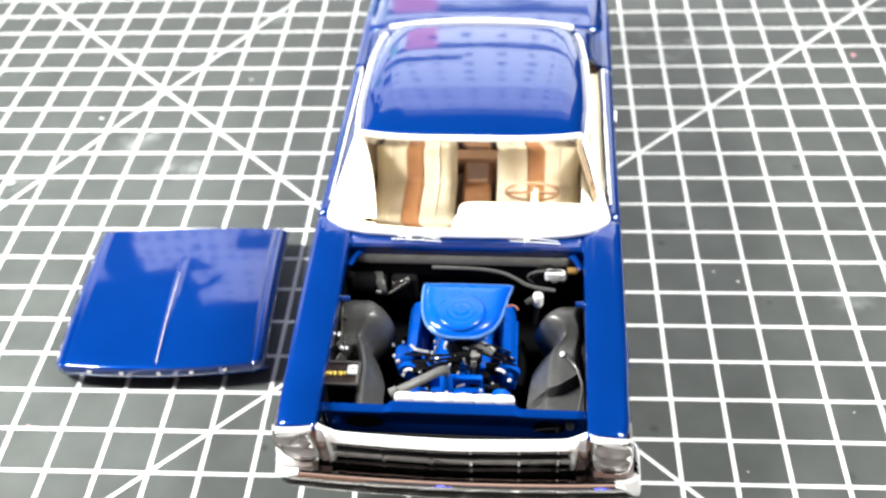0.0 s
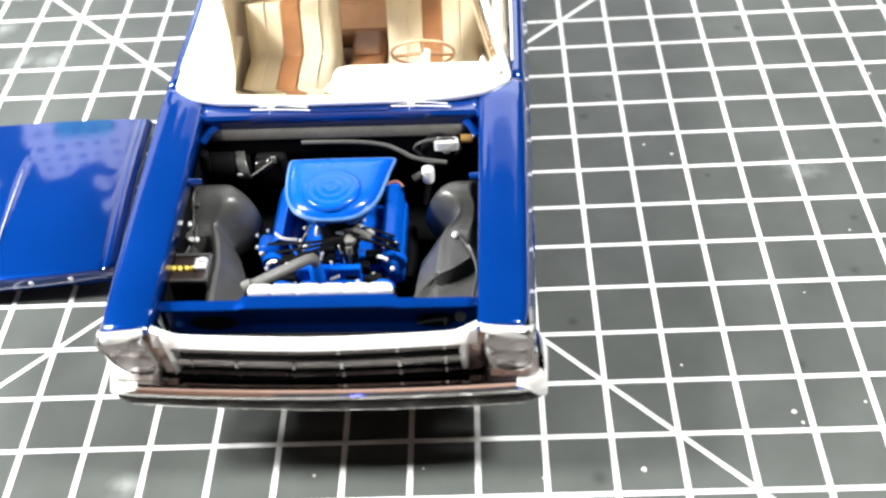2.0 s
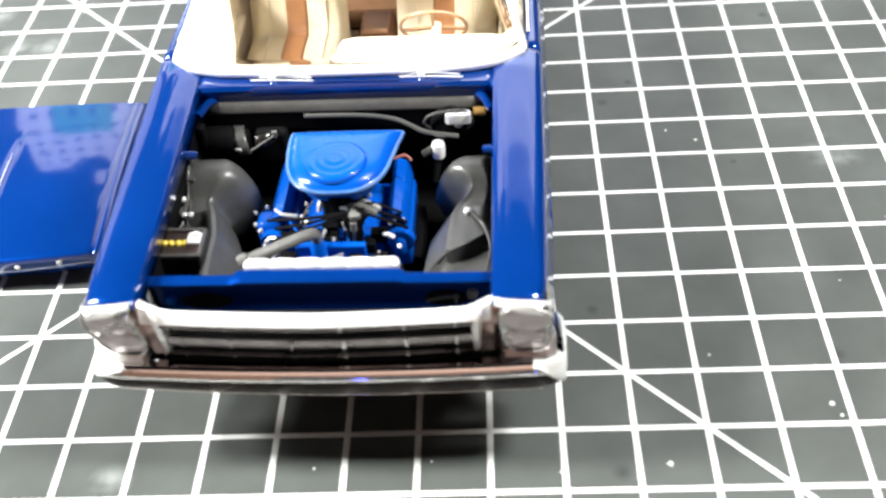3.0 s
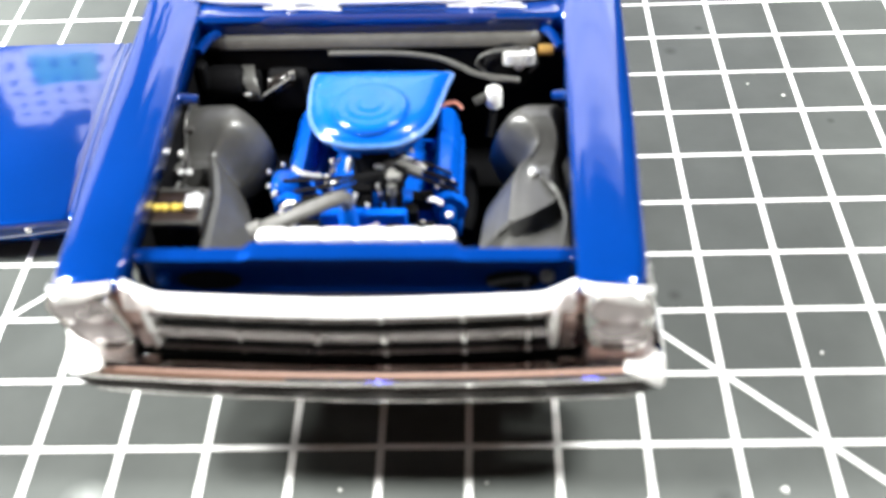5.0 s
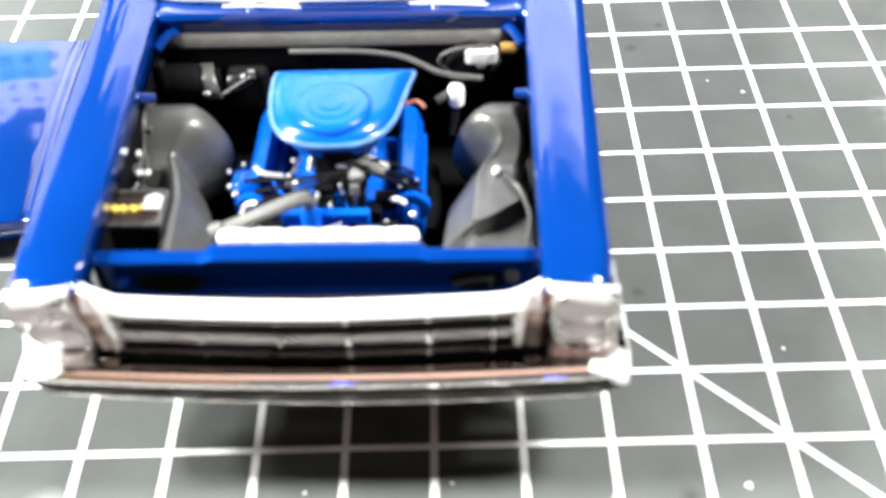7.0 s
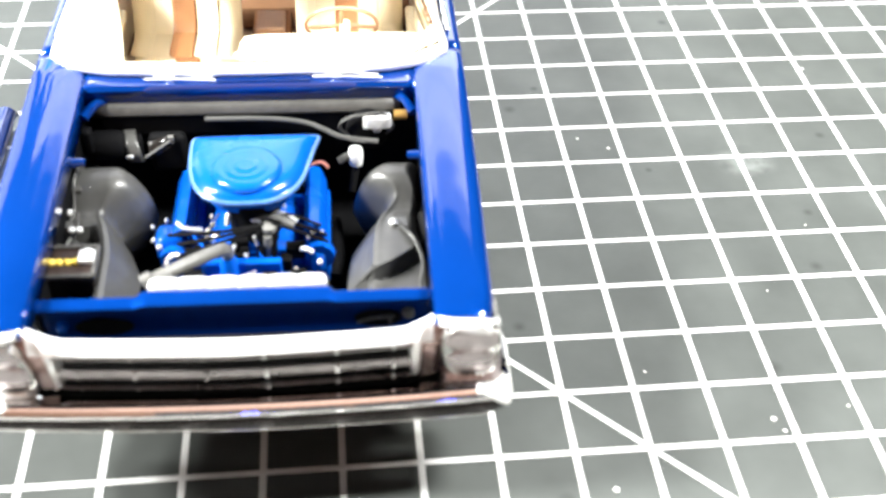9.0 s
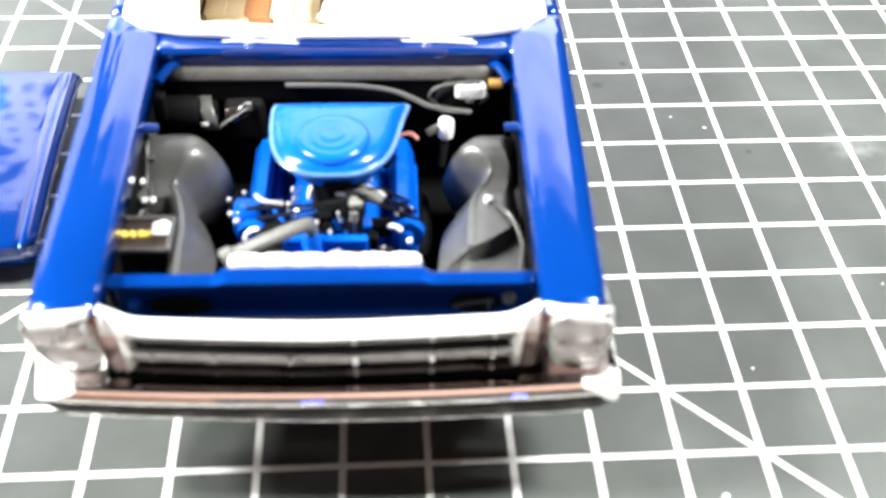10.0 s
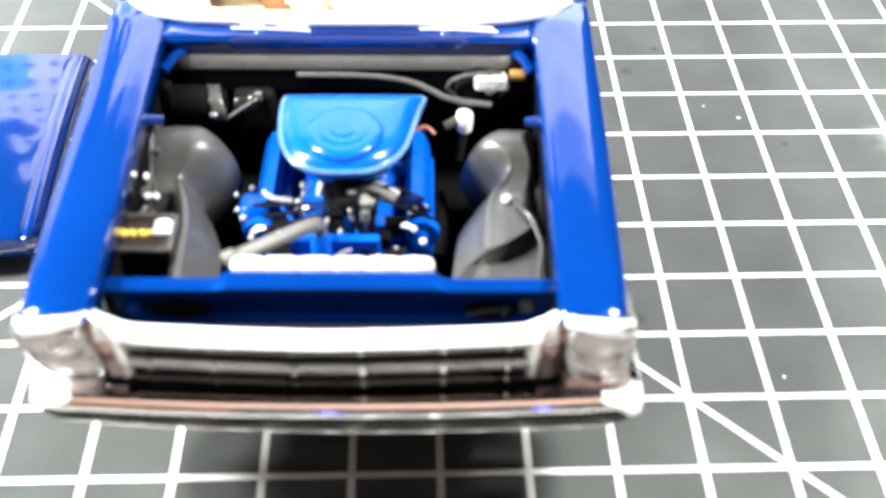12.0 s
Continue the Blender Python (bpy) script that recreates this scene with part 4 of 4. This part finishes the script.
for side in (-1, 1):
    c = 10.7 if side > 0 else -11.2
    rows = []
    for v, g in ((31.0, 0.80), (31.4, 0.96), (32.4, 1.0), (45.4, 1.0), (46.6, 0.96), (47, 0.8)):
        rows.append([(c + side * a * g, v, z) for a, z in ((-2.0, 22.5), (-1.8, 26.6 + 0.3 * g), (-1.0, 27.8 * (0.97 + 0.03 * g)), (0.7, 27.2), (1.7, 25.6), (2.0, 21.0))])
    part("valve_cover", loft(rows, False), ENGINE_BLUE, engine, "bright blue valve cover", True, 0.2, 0.5)
    part("exhaust_manifold", rod(curve_points([(c + side * 2.4, 43, 18), (c + side * 3.0, 36, 17.4), (c + side * 2.6, 30, 16.5)]), 1.6, 10), BLACK, engine, "black exhaust manifold")
    part("head_end", turned([(2.4, -1.0), (2.6, 0.2), (2.0, 1.0), (1.2, 1.4)], (c + side * 0.6, 28.6, 23.8), "y", 14), ENGINE_BLUE, engine, "", True)
# carburettor neck and tapered air cleaner
part("carburettor", turned([(4.2, 0), (4.2, 6.0), (5.2, 6.6), (5.2, 8.4)], (0.8, 35.0, 24.0), "z", 20), BLACK, engine)


CLEANER = curve_points([(-9.4, 45.0, 0), (-3, 45.2, 0), (6, 45.2, 0), (11.7, 45.1, 0), (12.2, 44.3, 0), (11.5, 41.8, 0), (10.7, 38.2, 0), (9.7, 34.2, 0), (7.9, 31.0, 0), (4.7, 28.8, 0), (0.2, 28.3, 0), (-3.6, 28.7, 0), (-6.2, 30.0, 0), (-8.2, 32.4, 0), (-9.3, 35.6, 0), (-9.8, 40, 0), (-9.8, 44.2, 0), (-9.4, 45.0, 0)], 4)[:-1]


def cleaner_outline(g):
    """Straight across the back and one side, tapering on the other to a round front."""
    return [(0.8 + (p.x * 0.928 - 0.8) * g, 36.2 + (p.y - 36.2) * g) for p in CLEANER]


rows = []
for g, z in ((0.80, 31.0), (0.82, 33.2), (0.96, 33.5), (0.995, 33.9), (1.0, 34.4), (0.99, 34.7), (0.965, 34.85), (0.955, 34.95), (0.92, 35.3), (0.87, 35.6), (0.81, 35.85), (0.74, 36.03), (0.66, 36.14), (0.55, 36.2), (0.3, 36.22), (0.02, 36.22)):
    rows.append([(x, y + 0.3, z + 0.5) for x, y in cleaner_outline(g)])
cleaner = part("air_cleaner", loft(rows, True, True), ENGINE_BLUE, engine, "bright blue tapered air cleaner with pressed rings")
part("stamped_dome", turned([(5.7, -0.4), (5.6, 0.0), (5.42, 0.26), (5.15, 0.46), (4.8, 0.58), (4.3, 0.64), (3.9, 0.60), (3.5, 0.64), (3.1, 0.75), (2.7, 0.78), (2.3, 0.73), (1.9, 0.77), (1.5, 0.88), (1.1, 0.90), (0.8, 0.85), (0.4, 0.88), (0.05, 0.90)], (0.3, 35.0, 36.65), "z", 40), ENGINE_BLUE, cleaner, "stamped rings")
# the rim's white reflection is put into a paler blue
part("rim_bead", rod([(x, y + 0.3, 34.8) for x, y in cleaner_outline(1.0)] + [(cleaner_outline(1.0)[0][0], cleaner_outline(1.0)[0][1] + 0.3, 34.8)], 0.42, 8, False), RIM_BLUE, cleaner, "rolled rim, paler with its reflection in the colour")
part("vacuum_wire", rod(curve_points([(9.8, 41.5, 31.8), (11.8, 41.6, 32.4), (13.0, 40.8, 31.8)]), 0.3, 8), RED, engine, "red vacuum wire")
# front of the engine: timing cover, water pump, pulleys, distributor, hose and leads
part("timing_cover", box((-6.5, 19.0, 14), (6.8, 24.0, 20.0)), BLACK, engine, "black timing cover", True, 0.4)
part("pump_flange", join(box((-7.2, 24.4, 20.0), (5.4, 25.8, 26.0)), box((-6.6, 22.8, 19.6), (5.8, 24.4, 23.2)), box((-1.2, 20.4, 20.0), (2.4, 23.0, 24.4))), ENGINE_BLUE, engine, "", True, 0.3)
part("water_pump", turned([(3.2, 1.6), (3.4, 0.6), (2.2, -0.2), (1.2, -0.8)], (0.6, 18.6, 22.0), "y", 20), BLACK, engine, "black water pump")
part("crank_pulley", turned([(4.6, 0.8), (4.6, 0.2), (3.9, -0.2), (4.6, -0.6), (4.6, -1.0), (1.2, -1.2)], (0.4, 16.8, 18.0), "y", 28), BLACK, engine, "black crank pulley")
part("thermostat_housing", turned([(1.5, -3.0), (1.4, 1.8), (0.95, 2.6), (0.95, 3.6)], (-2.7, 23.4, 26.0), "z", 16), ENGINE_BLUE, engine)
part("upper_radiator_hose", rod(curve_points([(-13.6, 13.6, 32.6), (-11.0, 15.0, 33.0), (-7.0, 18.4, 32.4), (-3.4, 22.0, 31.2), (-2.7, 23.0, 30.0), (-2.7, 23.4, 28.8)]), 1.02, 12), HOSE_GREY, engine, "grey radiator hose")
dist = part("distributor", turned([(1.5, -2.5), (1.4, 0), (1.9, 0.3), (1.9, 1.8), (1.5, 2.4), (0.6, 2.9)], (3.2, 28.4, 27.6), "z", 18), BLACK, engine, "black distributor cap")
for x in (1.6, 2.7, 3.9):
    part("post", rod([(x, 25.9, 25.6), (x + 0.2, 26.2, 28.0)], 0.25, 6), BLACK, dist)
LEADS = (((2.5, 27.7, 31.0), (-3.0, 26.2, 30.4), (-10.8, 27.5, 27.6)), ((2.5, 27.5, 30.6), (-4.8, 25.0, 29.6), (-10.8, 24.6, 27.4)), ((2.8, 28.2, 30.8), (-4.0, 27.6, 30.0), (-12.6, 29.6, 27.8)), 
         ((4.0, 28.2, 31.0), (7.5, 27.4, 30.2), (12.8, 27.8, 27.0)), ((3.8, 28.8, 31.0), (8.2, 28.8, 29.9), (12.6, 29.2, 27.2)),
         ((3.4, 28.8, 31.0), (6.6, 30.6, 30.6), (11.6, 31.2, 27.6)))
for lead in LEADS:
    part("ignition_lead", rod(curve_points(lead, 7), 0.28, 6), BLACK, engine, "black ignition lead")
SPEC = (((-16.1, 35.0, 24.6), 0.6), ((-15.5, 31.5, 24.8), 0.65), ((-14.4, 29.8, 24.8), 0.8), ((-12.6, 24.8, 25.8), 0.55), ((-6.0, 33.6, 27.8), 0.5), ((-5.6, 31.8, 27.6), 0.6), ((-6.4, 30.3, 27.6), 0.6),
        ((-0.9, 29.5, 27.6), 0.5), ((-0.1, 25.1, 26.8), 0.5), ((9.6, 28.4, 27.6), 0.55), ((10.4, 29.4, 27.6), 0.55), ((11.8, 30.0, 26.8), 0.5), ((11.5, 24.2, 25.8), 0.7), ((5.8, 33.6, 29.6), 0.5), ((-13.4, 33.8, 27.0), 0.5), ((1.4, 20.0, 25.6), 0.6), ((5.2, 21.0, 25.8), 0.6), ((-2.4, 19.6, 25.4), 0.5))
for p, r in SPEC:
    part("fitting", turned([(r * 0.6, 0), (r * 0.65, 0.4), (r * 0.35, 0.65)], p, "z", 10), SILVER, engine, "silver fitting")
PIPES = ((((-11.5, 32.3, 28.0), (-9.9, 30.7, 28.2), (-7.2, 30.4, 28.0)), 0.45, SILVER), (((-3.4, 31.6, 28.0), (-3.2, 31.9, 29.2), (-2.9, 32.6, 29.8)), 0.6, SILVER), (((2.0, 31.6, 31.0), (2.6, 30.6, 30.6), (3.2, 29.6, 30.2)), 0.4, SILVER),
         (((3.8, 31.8, 30.0), (5.6, 31.2, 30.4), (8.0, 29.8, 29.8)), 0.55, SILVER), (((5.2, 30.2, 29.2), (6.0, 29.6, 29.4), (6.8, 29.2, 29.0)), 0.6, SILVER), (((8.4, 27.4, 26.0), (9.4, 26.9, 26.4), (10.4, 26.5, 26.0)), 0.5, SILVER),
         (((-12.6, 25.8, 26.0), (-11.6, 25.9, 26.8), (-10.6, 25.7, 27.0)), 0.5, SILVER), (((-5.6, 26.6, 28.8), (-5.0, 27.4, 29.2), (-4.4, 28.0, 29.2)), 0.5, SILVER), (((0.8, 30.4, 29.8), (1.6, 29.9, 30.2), (2.2, 29.6, 30.2)), 0.45, SILVER),
         (((-9.0, 33.5, 25.0), (-8.6, 30.0, 27.0), (-6.6, 27.4, 26.4)), 0.35, ENGINE_BLUE), (((-5.0, 35.0, 27.4), (-5.4, 31.0, 29.0), (-6.8, 28.4, 27.2)), 0.22, HOSE_GREY))
for line, r, m in PIPES:
    part("fuel_line", rod(curve_points(line), r * 0.75, 8), m, engine)
# cylinder head ends, brackets and bolts between the leads
rng = random.Random(5)
for lo, hi in (((-15.4, 30.0, 20.5), (-10.2, 35.0, 26.2)), ((9.4, 27.0, 20), (12.6, 30.2, 25.2)), ((-4.6, 26.8, 18.6), (0.4, 28.4, 22.4))):
    part("casting", box(lo, hi), ENGINE_BLUE, engine, "", True, 1.5, 0, 3)
for k in range(14):
    u, v = rng.uniform(-13, 11.5), rng.uniform(20.5, 31.5)
    z = (21.4 if v < 26 else 22.6) + rng.uniform(-0.6, 1.8)
    part("casting_boss", turned([(0.8, -1.5), (0.85, 0.2), (0.5, 0.6)], (u, v, z), rng.choice("zzy"), 8), ENGINE_BLUE, engine)
for side in (-1, 1):
    part("alternator" if side > 0 else "power_pump", turned([(1.6, -1.8), (2.2, -1.5), (2.2, 1.2), (1.6, 1.6), (0.6, 1.9)], (side * 9.6, 21.6, 22.6), "y", 18), ENGINE_BLUE, engine)

# scattered black blocks stand in for shadow gaps between the castings
for k in range(30):
    u, v = rng.uniform(-12, 11), rng.uniform(20.5, 30.5)
    z = (22.6 if v < 26 else 24.0) + rng.uniform(0.0, 2.0)
    a, b2 = rng.uniform(0.5, 1.5), rng.uniform(0.4, 1.0)
    part("bracket", box((u - a, v - b2, z - 2.4), (u + a, v + b2, z)), BLACK, engine, "black block standing in for a shadow gap", True, 0.15)
for k in range(9):
    u, v = rng.uniform(-11, 10), rng.uniform(21.5, 30.5)
    z = (23.6 if v < 26 else 25.2) + rng.uniform(0.0, 1.4)
    part("linkage", rod([(u, v, z), (u + rng.uniform(-1.8, 1.8), v + rng.uniform(-1.2, 1.2), z - rng.uniform(0.2, 1.8))], 0.3, 6), SILVER, engine, "silver linkage")
part("drive_belt", rod(curve_points([(-9.6, 19.6, 24.6), (-4.0, 18.4, 24.0), (0.6, 17.6, 26.0), (5.0, 18.4, 24.0), (9.6, 19.6, 24.6)]), 0.35, 6), BLACK, engine, "black drive belt")

# fuel pump with its grey cast body and pipe, beside the distributor
pump = part("fuel_pump", join(rod(curve_points([(2.0, 30.2, 30.4), (4.4, 29.6, 30.8), (7.6, 28.6, 30.0)]), [0.5] * 6 + [0.75] * 7, 8), rod([(3.4, 26.8, 29.6), (3.2, 26.6, 25.0)], [0.65, 0.8], 10), turned([(0.5, -0.6), (1.25, -0.3), (1.25, 0.5), (0.5, 0.8)], (3.6, 28.0, 30.2), "z", 14)), HOSE_GREY, engine, "grey cast fuel pump")

# --- interior
tub = part("interior_tub", join(box((-34, 66, 12.5), (34, 134, 13.3)), box((-34, 66, 13), (-33.2, 134, 38.5)), box((33.2, 66, 13), (34, 134, 38.5))) , CREAM, model_car, "cream interior tub", False, 0.2)
part("rear_bulkhead", box((-34, 132, 13), (34, 133, 40)), DARK_TAN, tub, "dark brown rear bulkhead", False, 0.2)
part("floor_carpet", box((-33, 67, 13.4), (33, 131, 14.0)), DARK_TAN, tub, "dark brown carpet", False)


def seat(c):
    prof = [(70.0, 19.0), (70.7, 21.4), (74, 23.2), (92, 24.0), (97, 23.6), (99.0, 25.0), (101.5, 32.0), (104.0, 38.6), (105.4, 40.6), (107.2, 40.4), (108, 38.0)]
    w = 11.2

    def skin(u0, u1, lift, curve):
        rows = []
        for u in spread(u0, u1, 9):
            k = abs(u - c) / w
            drop = 1.4 * max(0, (k - 0.72) / 0.28) ** 2 if curve else 0
            rows.append([(u, y, z - drop + lift) for y, z in prof])
        return loft(rows)
    s = part("seat", skin(c - w, c + w, 0, True), CREAM, tub, "cream vinyl bucket seat", True, 0, 1.0)
    part("seat_insert", skin(c - 2.9, c + 1.9, 0.25, False), TAN, s, "brown centre stripe", True, 0, 0.3)
    for u in (c - 6.8, c + 6.2):
        part("seat_piping", rod([(u, y, z + 0.15) for y, z in prof[1:-1]], 0.28, 6), CREAM, s)
    part("seat_base", box((c - 10.2, 80.5, 14), (c + 10.2, 106, 21.5)), CREAM, s, "", True, 1.0)


seat(-16.5)
seat(17.0)
part("rear_seat", loft([[(u, 114, 15), (u, 115, 18.6), (u, 126, 18.6), (u, 128.5, 22), (u, 131.5, 35.5), (u, 132.4, 36)] for u in spread(-31, 31, 15)]), BROWN, tub, "brown vinyl rear seat", True, 0, 0.8)
for c in (-16, 16):
    part("rear_insert", loft([[(u, 114.8, 18.7), (u, 125.8, 19.0), (u, 128.1, 22.2), (u, 131.2, 35.6)] for u in spread(c - 3, c + 3, 3)]), TAN, tub, "brown centre stripe", True, 0, 0.3)
console = part("console", box((-3.9, 70, 14), (4.1, 112, 20.5)), TAN, tub, "brown console between the seats", True, 0.8)
part("console_lid", box((-3.0, 101, 20.5), (3.2, 109, 22.2)), LIGHT_TAN, console, "light tan console lid", True, 0.5)
part("console_plate", box((-3.2, 84, 20.5), (3.4, 88.5, 20.9)), DARK_TAN, console, "", True, 0.2)
part("gear_lever", rod(curve_points([(0.4, 86, 20.8), (0.2, 85.6, 23.5), (0.0, 84.6, 26.0)]), [0.4] * 12 + [0.8], 8), CHROME, console)
def dash_row(u):
    """Deep on the driver's side, a narrow ledge on the other."""
    base, k = lerp(CB, u), min(1.0, max(0.0, (u + 4.5) / 2.0))
    far = (base + 2.8) * (1 - k) + 66.5 * k
    return [(u, base - 0.2, 41.3), (u, base + 0.8, 41.7), (u, base + 1.5, 41.5), (u, base + 2.2, 40.7), (u, far, 39.9 - 0.7 * k), (u, far + 0.5 + 1.5 * k, 39.2 - k), (u, far + 0.8 + 2.1 * k, 36.0), (u, far + 0.6 + 1.9 * k, 30), (u, far, 27)]


dash = part("dashboard", loft([dash_row(u) for u in spread(-33.4, 33.4, 45)]), CREAM, tub, "cream dashboard", True, 0, 0.8)
rows = []
for u, g in ((-2.6, 0.0), (-1.8, 0.7), (0.5, 1.0), (14, 1.0), (27.5, 1.0), (30.0, 0.8), (31, 0.3)):
    rows.append([(u, 63.5, 39.0), (u, 67.0, 39.0 + 0.7 * g), (u, 69.0 + 2.3 * g, 38.6 + 0.3 * g), (u, 69.4 + 3.3 * g, 37.4), (u, 69.2 + 2.5 * g, 33.0), (u, 69, 31)])
part("instrument_pod", loft(rows), CREAM, dash, "cream instrument pod", True, 0, 0.6)
part("dash_vent", box((-13.4, 59.0, 39.7), (-4.6, 60.6, 40.3)), HOSE_GREY, dash, "grey dash vent", True, 0.3)
wheel_c, tilt = Vector((15.6, 79.6, 35.6)), Matrix.Rotation(radians(-58), 4, "X")
wheel = part("steering_wheel", join(*[rod([wheel_c + tilt @ Vector((6.8 * math.cos(a), 6.8 * math.sin(a), 0)) for a in (2 * math.pi * k / 36 for k in range(37))], 0.36, 8)],
                                   *[rod([wheel_c, wheel_c + tilt @ Vector((6.6 * math.cos(a), 6.6 * math.sin(a), -0.2))], 0.4, 6) for a in (0.1, math.pi - 0.1, -math.pi / 2)]), BROWN, tub, "brown thin steering wheel")
part("steering_column", rod([(16.2, 80.0, 36.0), (16.2, 72.0, 32.0)], 1.0, 10), CREAM, wheel)
for side in (-1, 1):
    part("door_panel", box((side * 31.8 - 1.3, 68, 16), (side * 31.8 + 1.3, 131, 38.4)), CREAM, tub, "cream door panel", True, 0.4)
    inner = (lambda k: 32.0 - 4.4 * k) if side > 0 else (lambda k: 22.3 + 1.6 * k + 2.8 * k * k)
    part("pillar_garnish", loft([[(side * (33.0 - 5.2 * k), 63.4 + 17.6 * k, 40.0 + 11.4 * k), (side * inner(k), 63.0 + 17.4 * k, 39.6 + 11.6 * k),
                                  (side * (inner(k) + 0.3), 65.6 + 17.4 * k, 39.0 + 11.4 * k), (side * (33.2 - 5.2 * k), 67.4 + 17.4 * k, 39.6 + 11.4 * k)] for k in spread(0, 1, 9)], True, True), CREAM, tub, "cream pillar lining", True, 0.3)
    part("vent_window_frame", rod(curve_points([(side * 31.6, 68.0, 39.0), (side * 30.6, 73.5, 44.5), (side * 27.4, 81.5, 50.6), (side * 28.6, 84.0, 48.0), (side * 31.0, 80.5, 41.0), (side * 31.8, 76.0, 38.8)]), 0.32, 6), VENT_GREY, tub, "grey vent window frame")
    part("vent_window_pane", loft([[(side * 31.5, 69.5, 39.3), (side * 30.3, 74.0, 44.4), (side * 28.0, 80.8, 49.8)], [(side * 31.2, 76, 39.1), (side * 30.2, 79.5, 43.5), (side * 28.6, 83.4, 48.2)]]), VENT_GREY, tub, "hazy grey vent window pane", True, 0, 0.25)
    part("arm_rest", box((side * 29.9 - 1.2, 84, 26), (side * 29.9 + 1.2, 100, 28)), CREAM, tub, "cream arm rest", True, 0.6)

# --- the removed hood, lying on the mat
hood = thing("model_car_hood", -0.1302, 0.0295, 0.0, 2.2, "glossy candy blue hood removed from the car, lying on the mat", "car hood")


def hood_z(u, v):
    s = u / 27.5
    ridge = 0.35 * math.exp(-(u / 0.6) ** 2) * min(1, max(0, (38 - v) / 5)) * min(1, max(0, (v - 1.2) / 2))
    edge = -1.5 * max(0, (abs(s) - 0.93) / 0.07) ** 1.2 - 0.32 * math.exp(-((abs(u) - 24.3) / 0.35) ** 2)
    return 7.6 + 0.8 * (1 - s * s) + edge + ridge + 1.0 * math.sin(math.pi * min(1, v / 52))


def hood_corner(u):
    """The front corners are rounded off."""
    return 2.2 * max(0.0, (abs(u) - 24.5) / 3.0) ** 2


us = sorted(set(spread(-27.5, 27.5, 35) + [-1.6, -1.1, -0.7, -0.35, 0.0, 0.35, 0.7, 1.1, 1.6] + [-26.6, -25.8, -25.2, -24.9, -24.6, -24.3, -24.0, -23.7, -23.3, 23.3, 23.7, 24.0, 24.3, 24.6, 24.9, 25.2, 25.8, 26.6]))
rows = []
for v, dz, bow in ((0.9, -6.3, 1), (0.2, -5.4, 1), (-0.4, -4.4, 1), (-1.15, -3.2, 1), (-1.3, -1.9, 1), (-1.3, -0.9, 1), (-1.1, -0.35, 1), (-0.7, -0.1, 1), (0.2, 0.0, 1)):
    rows.append([(u, v - 2.4 * (1 - (u / 27.5) ** 2) * bow + hood_corner(u), hood_z(u, 0) + dz) for u in us])
for v in spread(1.4, 50.0, 26):
    k = max(0, 1 - v / 20)
    rows.append([(u, v - 2.4 * (1 - (u / 27.5) ** 2) * k + hood_corner(u) * max(0.0, 1 - v / 5), hood_z(u, v)) for u in us])
rows.append([(u, 50.7, hood_z(u, 50.5) - 1.0) for u in us])
panel = part("hood_panel", loft(rows), BLUE, hood, "glossy blue hood panel", True, 0, 0.8)
part("centre_spear", rod([(0, v - 2.4 * max(0, 1 - v / 20), hood_z(0, v) + 0.1) for v in spread(0.4, 30.5, 18)], [0.1] * 15 + [0.08, 0.06, 0.04], 8), FOIL, hood, "thin bright centre spear")
for side in (-1, 1):
    part("rest_rib", box((side * 13 - 5.0, 4, 0.05), (side * 13 - 3.8, 46, 7.9)), BLUE, hood, "", False)
for k, u in enumerate((-17.5, -9.0, 0.6, 9.0, 17.5)):
    part("hood_letter", turned([(0.55, 0.3), (0.6, -0.05), (0.3, -0.25)], (u, -1.35 - 2.4 * (1 - (u / 27.5) ** 2), 6.4), "y", 10), SILVER, hood, "tiny silver badge")

# --- dust and paint flakes on the mat
rng = random.Random(11)


def flake(x, y, size, mat, label, category="dust"):
    bm = bmesh.new()
    bmesh.ops.create_icosphere(bm, subdivisions=3, radius=1.0)
    for v in bm.verts:
        f = 0.85 + 0.25 * math.sin(3 * v.co.x + 5 * v.co.y + x * 3000) + 0.1 * rng.random()
        v.co = Vector((v.co.x * size * f, v.co.y * size * f, max(-0.1, v.co.z * size * 0.35)))
    ob = part("paint_chip" if mat is RED_CHIP else "dust_speck", bm, mat)
    ob.location = (x, y, 0.0001)
    tagged(ob, label, category, "specks on the mat")


for x, y, size, tone in ((22.8, 68.1, 0.75, 0), (16.6, 72.0, 0.5, 0), (15.6, 3.6, 0.5, 0), (35.2, -8.4, 0.9, 0), (36.3, -11.0, 0.65, 0), (5.2, -20.5, 1.0, 0), (49.1, -6.6, 0.5, 0), (77.4, 96.8, 0.6, 0), (79.8, 184.4, 1.5, 1),
                         (-201.1, 111.5, 2.2, 0), (-181.7, 146.7, 1.1, 0), (-138.0, 136.8, 0.8, 0), (-133.7, 170.2, 0.8, 0), (-161.2, 13.3, 1.1, 1), (-88.8, -16.8, 0.5, 0), (-56.1, -19.9, 0.5, 0), (-35.6, -18.9, 0.4, 0), (-13.4, -21.7, 0.5, 0), (58, 40, 0.4, 0), (44, 22, 0.35, 0), (63, 118, 0.45, 0), (-160, 60, 0.5, 0)):
    flake(x * MM, y * MM, size * 0.55, RED_CHIP if tone else DUST, "tiny pinkish paint chip on the mat" if tone else "tiny white dust speck on the mat", "paint chip" if tone else "dust speck")
